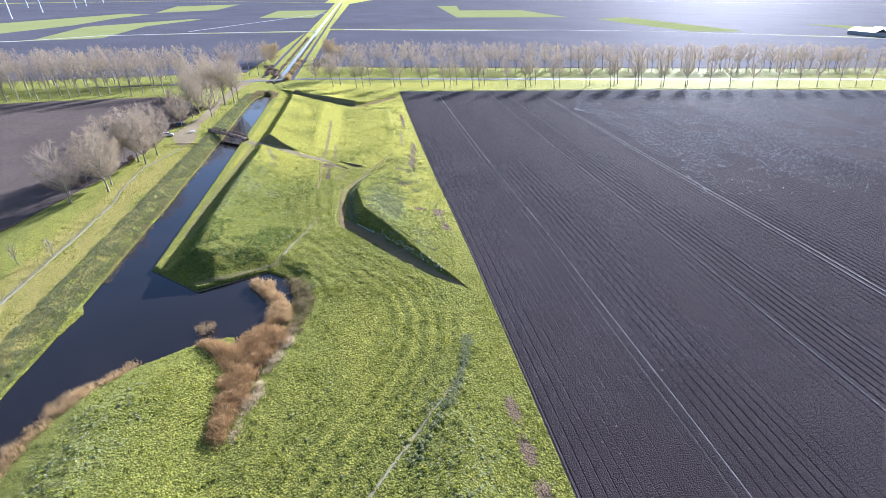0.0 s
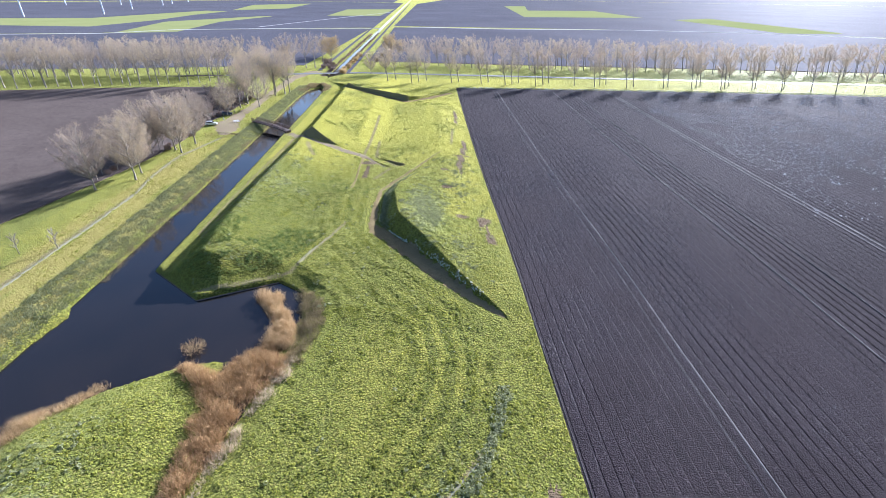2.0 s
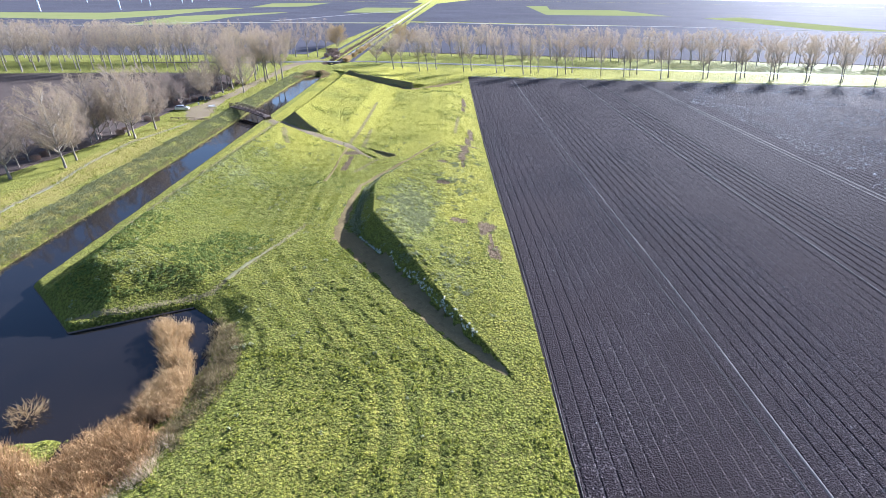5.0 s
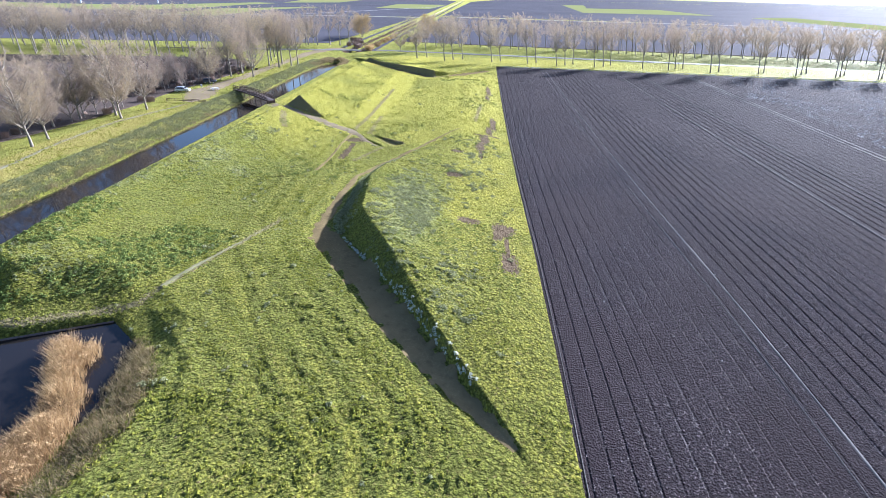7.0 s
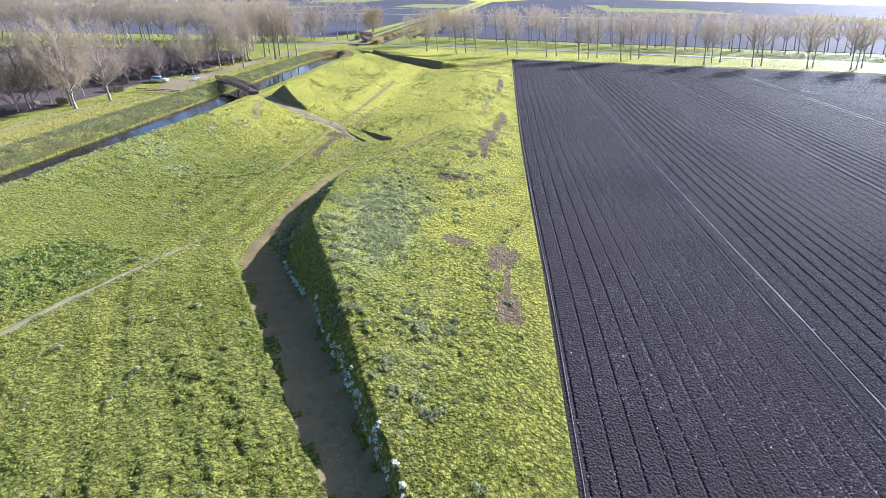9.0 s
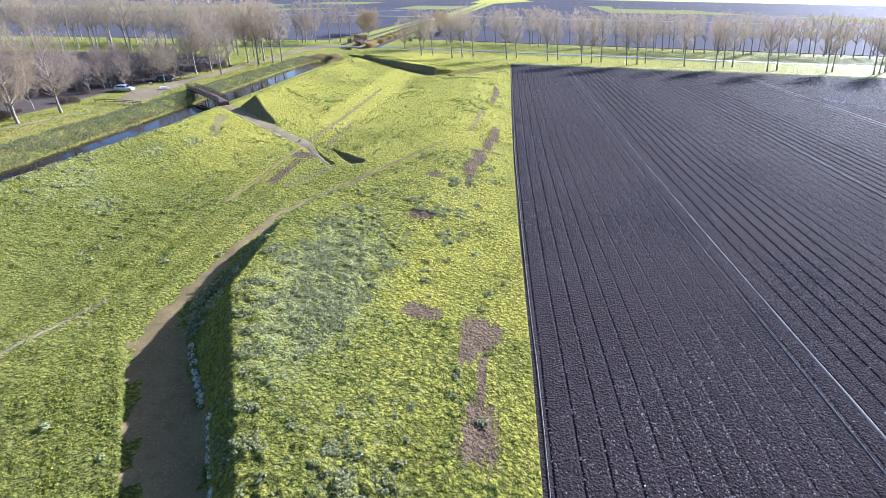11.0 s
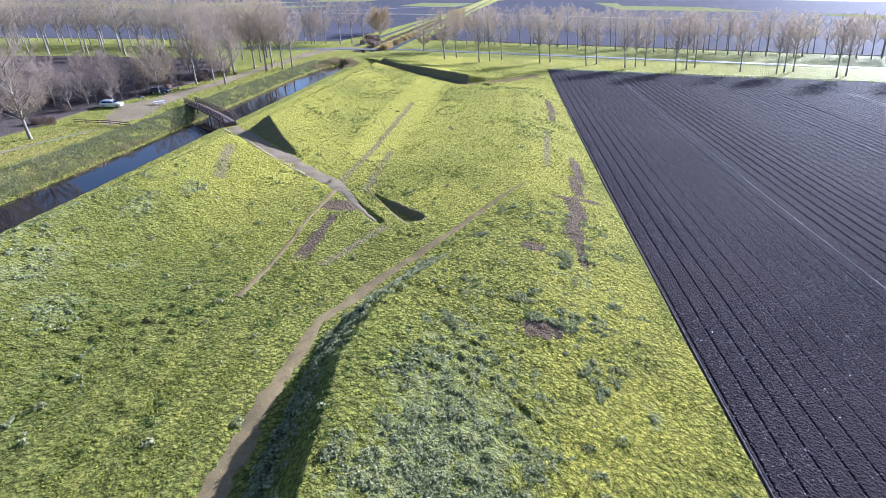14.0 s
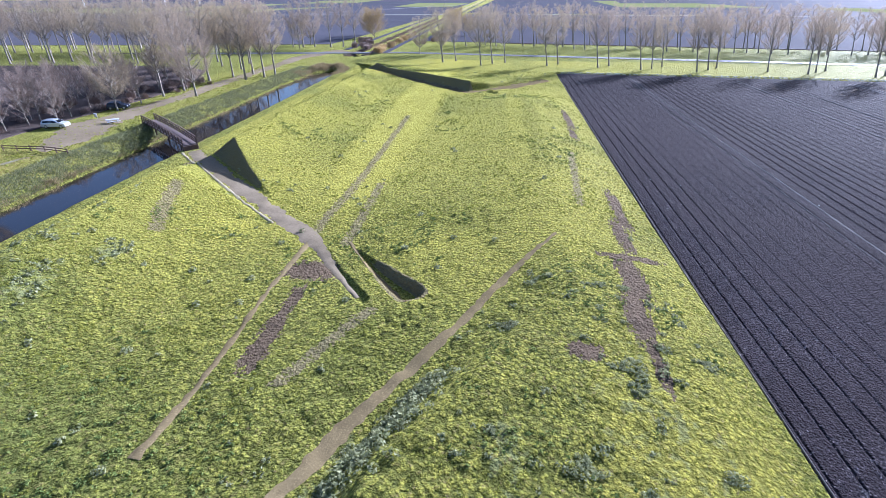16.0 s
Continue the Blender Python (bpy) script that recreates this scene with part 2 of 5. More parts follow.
WHITE = plain("white_paint", (0.74, 0.75, 0.76), (0.80, 0.81, 0.82), 0.4, 0.4)
SILVER = plain("silver_car_paint", (0.48, 0.50, 0.53), (0.53, 0.55, 0.58), 0.6, 0.28, 0.5, 0.5)
NAVY = plain("dark_blue_car_paint", (0.025, 0.035, 0.06), (0.035, 0.045, 0.075), 0.6, 0.25, 0.3, 0.5)
RUBBER = plain("rubber", (0.02, 0.02, 0.02), (0.035, 0.035, 0.035), 8, 0.85)
STEEL = plain("alloy", (0.45, 0.45, 0.46), (0.55, 0.55, 0.56), 5, 0.35, 0.9)
GLASS = plain("tinted_glass", (0.015, 0.018, 0.022), (0.02, 0.024, 0.03), 2, 0.06, 0.0, 0.6)
LAMP_RED = plain("red_lens", (0.30, 0.012, 0.012), (0.36, 0.02, 0.02), 3, 0.2)
LAMP_CLEAR = plain("clear_lens", (0.6, 0.6, 0.6), (0.7, 0.7, 0.7), 3, 0.1)
ROOF = plain("pale_roof_sheets", (0.40, 0.41, 0.42), (0.52, 0.53, 0.54), 0.3, 0.5)


def water_material():
    m, t, b = mat("still_water", 0.04, spec=0.5)
    b.inputs["IOR"].default_value = 1.33
    v = place(t)
    t.links.new(ramp(t, noise_of(t, v, 0.05), [(0.3, (0.008, 0.0075, 0.008)), (0.7, (0.015, 0.012, 0.011))]), b.inputs["Base Color"])
    bump(t, b, noise_of(t, v, 1.4, 3.0), 0.06, 0.05)
    return m


WATER = water_material()

# ---- plan: u runs along the dyke away from the start, v to its right; the field's edge is v = 0 ----
CA, SA = math.cos(math.atan(0.19)), math.sin(math.atan(0.19))


def xy(u, v):
    return 24.4 - u * SA + v * CA, u * CA + v * SA


def uv(x, y):
    return -(x - 24.4) * SA + y * CA, (x - 24.4) * CA + y * SA


def lattice(ix, iy, seed):
    n = (ix.astype(np.int64) * 374761393 + iy.astype(np.int64) * 668265263 + seed * 1442695041) & 0x7FFFFFFF
    n = ((n ^ (n >> 13)) * 1274126177) & 0x7FFFFFFF
    return ((n ^ (n >> 16)) & 0xFFFF) / 65535.0


def lumps(x, y, size, seed):
    """Smooth value noise, -1 to 1."""
    x, y = np.asarray(x, float) / size, np.asarray(y, float) / size
    ix, iy = np.floor(x), np.floor(y)
    fx, fy = x - ix, y - iy
    fx, fy = fx * fx * (3 - 2 * fx), fy * fy * (3 - 2 * fy)
    a, b = lattice(ix, iy, seed), lattice(ix + 1, iy, seed)
    c, d = lattice(ix, iy + 1, seed), lattice(ix + 1, iy + 1, seed)
    return 2 * ((a * (1 - fx) + b * fx) * (1 - fy) + (c * (1 - fx) + d * fx) * fy) - 1


def along(U, V, pts):
    """Nearest distance to a line of (u, v, values...), the side of it, and the values there."""
    best = np.full(U.shape, 1e9)
    side = np.zeros(U.shape)
    vals, total = np.zeros(U.shape + (len(pts[0]) - 2,)), np.zeros(U.shape)
    for p, q in zip(pts, pts[1:]):
        du, dv = q[0] - p[0], q[1] - p[1]
        s = np.clip(((U - p[0]) * du + (V - p[1]) * dv) / (du * du + dv * dv), 0, 1)
        d = np.hypot(U - p[0] - s * du, V - p[1] - s * dv)
        near = d < best
        best = np.where(near, d, best)
        side = np.where(near, np.sign(du * (V - p[1]) - dv * (U - p[0])), side)
        w = 1.0 / (d ** 4 + 0.01)
        total = total + w
        for k in range(2, len(p)):
            vals[..., k - 2] += w * (p[k] + s * (q[k] - p[k]))
    return best, side, vals / total[..., None]


def ridge(U, V, pts, w_pos, w_neg, p_pos=1.0, p_neg=1.0):
    d, side, vals = along(U, V, pts)
    h = vals[..., 0]
    s = np.where(side > 0, np.clip(1 - d / w_pos, 0, 1) ** p_pos, np.clip(1 - d / w_neg, 0, 1) ** p_neg)
    return h * np.minimum(1.0, s * 1.06)


def inside(U, V, poly):
    """Signed distance to a polygon: below zero inside."""
    d, odd = np.full(U.shape, 1e9), np.zeros(U.shape, bool)
    for p, q in zip(poly, poly[1:] + poly[:1]):
        du, dv = q[0] - p[0], q[1] - p[1]
        s = np.clip(((U - p[0]) * du + (V - p[1]) * dv) / (du * du + dv * dv), 0, 1)
        d = np.minimum(d, np.hypot(U - p[0] - s * du, V - p[1] - s * dv))
        if dv:
            odd ^= ((p[1] > V) != (q[1] > V)) & (U < du * (V - p[1]) / dv + p[0])
    return np.where(odd, -d, d)


WATER_Z = -1.4
POND = [(103.6, -70.3), (93.4, -58.2), (99.2, -45.2), (95.5, -40.0), (88.0, -38.6), (79.0, -43.0), (76.8, -53.2), (72.0, -61.7),
        (66.1, -69.4), (57.0, -71.9), (35.0, -73.0), (-60.0, -74.0), (-60.0, -80.5), (68.0, -79.2), (82.0, -78.6), (89.0, -77.4), (92.0, -78.8),
        (140.0, -78.4), (200.0, -79.0), (262.0, -80.5), (287.0, -79.5), (294.0, -75.0), (287.0, -71.3), (230.0, -70.8), (150.0, -70.4)]
FAR_CANAL = [(323.0, -75.0), (330.0, -77.2), (4000.0, -77.8), (4000.0, -72.4), (330.0, -72.6)]
RAMPART_TOE = [(300, -61.5, 0.70), (250, -61.6, 0.70), (206, -62.2, 0.74), (170, -63.4, 0.76), (140, -64.9, 0.78), (118, -65.5, 0.80), (99.3, -65.4, 0.72), (96.6, -55.4, 0.56), (100.3, -50.0, 0.48), (102.5, -45.0, 0.42),
               (114.8, -39.0, 0.40), (126, -35.0, 0.40)]
RAMPART_TOP = ((90, 5.0), (106, 4.7), (121, 4.0), (140, 3.6), (170, 3.2), (205, 3.0), (250, 2.6), (292, 2.0), (297, 0.0))
MOUND = [(85.5, -3.3, 0.0), (93, -8.5, 1.0), (101, -12.8, 1.8), (111, -17.9, 2.6), (121.5, -23.7, 3.1), (135, -25.2, 2.8), (143, -24.0, 2.2), (150, -19.5, 2.1), (160, -13.0, 1.8)]
EAST_BANK = [(160, -12.5, 1.6), (180, -12.0, 1.9), (205, -11.5, 2.3), (236, -12.0, 2.1), (247, -14.0, 0.7)]
NEAR_MOUND = [(-40, -63, 2.8), (48, -62, 2.4), (63, -58.5, 1.5), (73, -53.8, 0.2)]
NEAR_EAST = [(78, -3.5, 0.0), (62, -8.0, 0.7), (48, -12.0, 1.5), (30, -16.0, 2.4), (-40, -18.0, 2.6)]
FAR_BANK = [(293, -61.0, 0.9), (256.5, -25.6, 2.1), (262.5, -20.0, 0.75), (279, -3.5, 0.1)]
TRENCH = [(84.0, -3.6, 0.5, 0.0), (92, -9.8, 1.25, -0.05), (100, -15.6, 1.8, -0.05), (110, -22.4, 2.1, -0.03), (119.0, -28.9, 2.3, 0.0), (122.5, -30.2, 1.2, 0.0), (141, -30.2, 0.9, 0.1)]
CUT = [(201.0, -69.5, 1.8, 0.3), (187, -55.4, 1.8, 0.25), (179, -46.7, 1.7, 0.2), (171.0, -38.0, 1.1, 0.1), (165.2, -33.2, 0.5, 0.0), (160.0, -29.0, 0.3, 0.05)]
PIT = [(169.2, -32.4, 0.05, 0.08), (165.4, -29.2, 0.45, -0.06), (161.2, -25.4, 0.9, -0.16)]
SCARP = [(101.5, -43.4, 0), (98.6, -40.2, 0), (95.7, -36.9, 0), (92.5, -33.9, 0), (85, -31.2, 0)]
FAR_DITCH = [(289, -60.0, 0.6, -0.1), (253.8, -26.4, 1.4, -0.15), (262.0, -15.8, 2.0, -0.05), (274.5, -4.8, 1.5, 0.0)]
REED_DITCH = [(48, -45.5, 0.8, -1.0), (57, -46, 1.6, -1.35), (68, -44.0, 2.2, -1.5), (78, -43.5, 3.0, -1.6), (87, -41.8, 2.4, -1.5)]


def rampart(U, V):
    """The long rampart with its bastion: a gentle inner slope cut off by the steep outer faces above the berm."""
    d, side, vals = along(U, V, RAMPART_TOE)
    top = np.interp(U, [p[0] for p in RAMPART_TOP], [p[1] for p in RAMPART_TOP])
    wide = 14.5 + 4.5 * np.clip((126 - U) / 18, 0, 1)
    inner = top * np.clip(1 - np.maximum(V + 59.0, 0) / wide, 0, 1) ** 1.35
    outer = np.where(side < 0, d, 0) * vals[..., 0]
    k = np.clip(0.5 + 0.5 * (inner - outer) / 0.45, 0, 1)
    return np.maximum(0, np.where(side < 0, inner * (1 - k) + outer * k - 0.45 * k * (1 - k), 0)) * (V < -20)


def carve(z, U, V, pts, slope_pos, slope_neg):
    d, side, vals = along(U, V, pts)
    wall = np.maximum(0, d - vals[..., 0]) * np.where(side > 0, slope_pos, slope_neg)
    return np.minimum(z, vals[..., 1] + wall)


def bend(u):
    """How far the field's edge and its rows swing towards the dyke."""
    return np.interp(u, [98, 120, 142, 165, 200, 240, 290], [0.0, -0.25, -0.75, -1.1, -1.2, -1.2, -1.0])


def far_edge(v):
    return 289.0 - 0.04 * v - 0.00013 * v * v


def terrain(x, y):
    U, V = uv(np.asarray(x, float), np.asarray(y, float))
    core = np.clip((315 - U) / 15, 0, 1) * np.clip((-V - 0.3) / 2.5, 0, 1)
    z = 0.1 + 0 * U
    # the meadow dips towards the reeds and the pond
    dip = np.clip(1 - np.hypot((U - 74) / 26, (V + 40) / 22), 0, 1)
    z = z - 0.9 * dip
    z = z + 0.45 * np.clip(1 - np.hypot((U - 112) / 22, (V + 31) / 14), 0, 1)
    edge = np.clip((-V - 0.5) / 4.5, 0, 1) ** 0.8
    hill = np.maximum(rampart(U, V), ridge(U, V, NEAR_MOUND, 13.0, 10.5, 1.0, 1.1))
    hill = np.maximum(hill, edge * ridge(U, V, MOUND, 21.0, 3.0, 1.0, 0.9))
    hill = np.maximum(hill, edge * ridge(U, V, EAST_BANK, 11.0, 21.0, 0.9, 1.3))
    hill = np.maximum(hill, edge * ridge(U, V, NEAR_EAST, 7.0, 11.0, 1.0, 1.2))
    hill = np.maximum(hill, ridge(U, V, FAR_BANK, 2.2, 16.0, 1.0, 1.0))
    z = z + hill
    d, side, _ = along(U, V, RAMPART_TOE)
    z = z - 0.6 * np.where(side > 0, np.clip(d / 1.4, 0, 1), 0) * np.clip((U - 90) / 5, 0, 1) * np.clip((-V - 43) / 4, 0, 1) * np.clip((296 - U) / 6, 0, 1)
    z = carve(z, U, V, TRENCH, 3.0, 1.5)
    z = carve(z, U, V, CUT, 0.75, 1.0)
    z = carve(z, U, V, PIT, 2.2, 2.2)
    z = carve(z, U, V, FAR_DITCH, 0.35, 1.6)
    z = carve(z, U, V, REED_DITCH, 0.24, 0.24)
    fine = np.clip(1 - np.abs(U - 160) / 190, 0, 1) > 0
    z = z + np.where(fine, 0.06 * lumps(x, y, 1.1, 1) + 0.07 * lumps(x, y, 3.7, 2) + 0.10 * lumps(x, y, 13.0, 3), 0) * np.clip((-V) / 3, 0.15, 1) * np.clip((306 - U) / 15, 0, 1)
    left = V < -74.7
    z = np.where(left & (U < 318), 0.3 + 0.08 * lumps(x, y, 9.0, 4) + 0.05 * lumps(x, y, 1.6, 5) * fine, z)
    d = np.minimum(inside(U, V, POND), inside(U, V, FAR_CANAL))
    bank = WATER_Z + 0.28 * np.clip(d / 0.25, -1, 1) + np.maximum(d, 0) * np.where(left, 0.30, 0.26 + 0.6 * np.clip((U - 91) / 3, 0, 1) * np.clip((-V - 43) / 9, 0, 1)) + 0.10 * lumps(x, y, 2.3, 6)
    z = np.where(d > 0, np.minimum(z, bank), WATER_Z - 0.25 - np.minimum(-d * 0.5, 0.9))
    e, side, _ = along(U, V, SCARP)
    z = z + 0.20 * np.where(side < 0, np.clip(e / 0.7, 0, 1) * np.clip(1 - e / 6.5, 0, 1), 0) * np.clip((U - 83) / 4, 0, 1) * np.clip((101.5 - U) / 1.5, 0, 1)
    # under the ploughed land the sheet lies lower
    return np.where((V > bend(U) - 0.05) & (U < far_edge(V) + 1.0), np.minimum(z, -0.45), z)


TRODDEN = ((CUT, 1.9), (TRENCH, 2.9), (FAR_DITCH, 2.4), (PIT, 0.9), ([(172, -38, 0), (165, -33.2, 0), (159, -28.8, 0)], 1.4), ([(172, -37.2, 0), (143, -37.6, 0)], 0.9),
           ([(119, -29.5, 0), (141, -30.2, 0), (151, -24.4, 0), (164, -17, 0), (172, -12, 0)], 1.5))


def tufts(x, y):
    """Height of the rough tussocky grass above the ground: nothing on paths, low where mown."""
    U, V = uv(x, y)
    s, c = math.sin(0.6), math.cos(0.6)
    n = lumps(x * c + y * s, y * c - x * s, 0.62, 31) + 0.9 * lumps(x * c - y * s, y * c + x * s, 0.40, 32)
    amp = 0.12 * np.clip(0.75 + 0.5 * lumps(x, y, 6.0, 33) + 0.3 * lumps(x, y, 2.3, 34), 0.2, 1.4) * (1 - 0.7 * np.clip(mown_lit_mask(U, V), 0, 1)) * (1 + 0.8 * np.clip(weed_mask(U, V), 0, 1)) * (1 + 0.3 * stripe_mask(U, V))
    amp = amp * np.clip((bend(U) - V) / 1.5, 0, 1) * np.clip((315 - U) / 10, 0, 1) * np.clip((V + 70.5) / 3, 0, 1) * np.clip(inside(U, V, POND) / 3, 0, 1)
    amp = amp * (1 - 0.55 * np.clip((130 - U) / 8, 0, 1) * np.clip((-V - 25) / 6, 0, 1) * np.clip((U - 70) / 8, 0, 1))
    for pts, w in TRODDEN:
        d, _, _ = along(U, V, pts)
        amp = amp * np.clip((d - w) / 0.8, 0, 1)
    return amp * np.clip(n + 0.35, 0, 1.1)


MOWING = [(20, -40, 0), (30, -33, 0), (42, -26, 0), (53, -17.5, 0), (66, -10.5, 0), (77, -8, 0), (88, -10.5, 0), (100, -18.5, 0), (119, -33, 0), (145, -34.5, 0), (260, -36, 0)]
RUTS = (([(121.9, -37.2), (107.1, -27.0), (97.8, -19.7), (90.6, -15.2), (80, -10.5)], 0.07), ([(122.2, -35.5), (107.4, -25.1), (97.0, -17.2), (90.9, -13.3), (81, -9.0)], 0.09),
        ([(102.1, -32.2), (95.6, -28.1), (92.5, -26.2)], 0.14), ([(94.5, -24.3), (91.1, -23.4), (88.0, -22.7)], 0.14), ([(102.7, -31.4), (101.6, -25.7)], 0.08), ([(98, -29.4), (94, -27.0), (89, -25.2)], 0.10),
        ([(96, -25), (88, -21.5), (78, -18)], 0.06), ([(92, -29), (84, -26.5), (72, -23.5)], 0.06),
        ([(267, -46.2), (255, -38.5), (242.9, -30.7), (247.3, -27.1), (250, -23)], 0.15), ([(262, -47), (243.3, -37.4), (236, -37.8), (222, -41)], 0.12))


def ruts(x, y):
    """Old wheel ruts in the wet meadow."""
    U, V = uv(x, y)
    z = 0 * U
    for pts, depth in RUTS:
        d, _, _ = along(U, V, [(u, v, 0) for u, v in pts])
        z = np.minimum(z, -0.7 * depth * np.clip(1.25 - d / 0.32, 0, 1) * np.clip(0.7 + 0.7 * lumps(x, y, 2.5, 35), 0.1, 1))
    d, side, _ = along(U, V, MOWING)
    d = d * np.where(side > 0, 1, -1) + 0.35 * lumps(U, V, 13.0, 77)
    here = np.clip((U - 60) / 8, 0, 1) * np.clip((160 - U) / 10, 0, 1)
    for k, (off, depth) in enumerate(((0.2, 0.10), (-1.3, 0.13), (-2.9, 0.08), (-4.6, 0.11), (-6.2, 0.05), (-8.3, 0.07), (-10.6, 0.05), (-12.6, 0.08), (-14.0, 0.06))):
        gate = np.clip(0.55 + 0.9 * lumps(U, V, 7.0, 110 + k), 0, 1)
        z = z - here * gate * 0.36 * depth * np.exp(-((d - off) / 0.24) ** 2)
    z = z + 0.016 * np.clip(1.3 - np.abs(d + 6) / 9, 0, 1) * here * np.sin(2 * math.pi * (d + 0.1 * lumps(U, V, 1.2, 91)) / 0.8)
    return z


def grid_lines(lo, a, b, hi, step, grow=1.35, fine=None):
    core = list(np.arange(a, b + step / 2, step))
    if fine:
        core = sorted(set(np.round(core + list(np.arange(fine[0], fine[1], 0.2)), 4)))
    up, down, s = [], [], step
    while (up[-1] if up else b) < hi:
        s *= grow
        up.append((up[-1] if up else b) + s)
    s = step
    while (down[-1] if down else a) > lo:
        s *= grow
        down.append((down[-1] if down else a) - s)
    return np.array(down[::-1] + core + up)


def mesh_of(name, verts, faces, material=None, smooth=False):
    """A mesh from arrays of corners and of faces with one number of corners each."""
    verts, faces = np.asarray(verts, np.float32), np.asarray(faces, np.int32)
    me = bpy.data.meshes.new(name)
    n, k = faces.shape
    me.vertices.add(len(verts))
    me.vertices.foreach_set("co", verts.ravel())
    me.loops.add(n * k)
    me.loops.foreach_set("vertex_index", faces.ravel())
    me.polygons.add(n)
    me.polygons.foreach_set("loop_start", np.arange(0, n * k, k, dtype=np.int32))
    me.update(calc_edges=True)
    me.polygons.foreach_set("use_smooth", np.full(n, bool(smooth)))
    if material:
        me.materials.append(material)
    return me


def quads(nu, nv):
    i, j = np.meshgrid(np.arange(nu - 1), np.arange(nv - 1), indexing="ij")
    a = (i * nv + j).ravel()
    return np.stack([a, a + nv, a + nv + 1, a + 1], 1)[:, ::-1]


def weed_mask(U, V):
    """Where nettles and thistles stand instead of mown grass."""
    def blob(u, v, ru, rv):
        return np.clip(1.3 - np.hypot((U - u) / ru, (V - v) / rv), 0, 1)
    w = np.maximum(blob(126, -17.5, 16.5, 5.6), 0.5 * blob(104, -10.5, 13, 3.0))
    w = np.maximum(w, 0.5 * blob(104, -55, 3.5, 7.0))
    w = np.maximum(w, 0.45 * blob(55, -62, 20, 8.0))
    w = np.maximum(w, 0.38 * blob(45, -12, 20, 9))
    w = np.maximum(w, 0.6 * blob(143, -60, 40, 2.6))
    w = np.maximum(w, 0.62 * blob(142, -55, 9, 3))
    for u, v, a, b in ((156.6, -55, 4, 2.0), (162.8, -53, 2.5, 1.5), (139, -50, 3, 2.5), (146.5, -49.3, 2, 1.5), (145.3, -17.4, 2.2, 1.3), (143.3, -7.5, 1.2, 0.9), (138.3, -8.8, 1.1, 1.2), (148.7, -7.6, 1.4, 0.7), (134.7, -5.4, 1.4, 0.7)):
        w = np.maximum(w, 0.66 * blob(u, v, a, b))
    w = np.maximum(w, 0.36 * blob(147, -9, 16, 5))
    w = np.maximum(w, 0.8 * blob(139, -26.5, 9, 1.6))
    w = np.maximum(w, 0.25 * blob(90, -36, 9, 4))
    return w


def worn_mask(U, V):
    w = 0 * U
    for pts, r in ((([(42, -25), (46.8, -21.3), (53.3, -16), (59.2, -11.2)]), 0.16),
                   (([(95.4, -58.0), (96.9, -53), (99.6, -47.5), (101.2, -43.6), (115.6, -37.9), (122, -36)]), 0.26), (([(118, -67.6), (140, -67.2), (170, -66.0), (196, -65.0)]), 0.2),
                   (([(170.5, -37.5), (182.5, -36.9), (203.6, -36.7), (226, -36.9)]), 0.34), (([(199, -7.6), (190, -8.3), (179.6, -9.0)]), 0.3), (([(178.5, -56.4), (173, -54.6), (168.5, -52.6)]), 0.42),
                   (([(187, -33.6), (178, -33.4), (169.9, -33.2)]), 0.32), (([(158.5, -28.0), (155.7, -29.7), (150.5, -32.1)]), 0.3),
                   (([(116, -65.6), (198, -64.6)]), 0.25),
                   (([(40, -93), (95, -93), (140, -92.4), (152, -94.2), (169, -94.6), (180, -92.0), (192, -89.1)]), 0.38)):
        d, _, _ = along(U, V, [(a, b, 0) for a, b in pts])
        w = np.maximum(w, np.clip(1.3 - d / (r * 2.2), 0, 1))
    return w


BARE_SPOTS = ((164.4, -35.0, 1.2, 1.8), (159.2, -34.8, 1.9, 0.45), (154.3, -34.9, 2.3, 0.65), (141.4, -12.0, 0.8, 1.3), (123.2, -9.0, 0.85, 1.15), (121.7, -4.3, 1.6, 1.1), (119.2, -5.1, 1.2, 0.5),
              (112.0, -3.9, 1.9, 0.9), (116.4, -3.9, 2.6, 0.22), (180.0, -4.6, 4.6, 0.62), (173.4, -5.6, 3.0, 0.6), (168.3, -6.0, 0.45, 2.2), (164.2, -6.7, 3.2, 0.75), (158.6, -7.6, 2.6, 0.7), (153.6, -7.5, 2.0, 0.3),
              (153.9, -12.2, 0.6, 0.9), (222.0, -5.3, 5.5, 0.6), (211.0, -5.8, 3.2, 0.5), (52.4, -4.0, 1.9, 0.75), (45.5, -4.0, 1.8, 0.8), (38.5, -3.9, 2.1, 0.85))


def bare_mask(U, V):
    w = 0 * U
    for u, v, a, b in BARE_SPOTS:
        w = np.maximum(w, np.clip(1.75 - (np.abs((U - u) / a) ** 3 + np.abs((V - v) / b) ** 3) ** (1 / 3), 0, 1))
    return w



def swaths(U, V):
    """Where the mower went along the foot of the banks, and the swath pattern that it left there."""
    d, side, _ = along(U, V, MOWING)
    d = d * np.where(side > 0, 1, -1) + 0.6 * lumps(U, V, 13.0, 77)
    zone = np.clip(1.3 - np.abs(d + 6.5) / 10, 0, 1) * np.clip((165 - U) / 20, 0, 1) * np.clip(0.8 + 0.6 * lumps(U, V, 9.0, 78), 0, 1)
    return zone, np.clip(0.5 + 0.9 * np.sin(2 * math.pi * d / 2.9), 0, 1)


def stripe_mask(U, V):
    zone, wave = swaths(U, V)
    return zone * wave


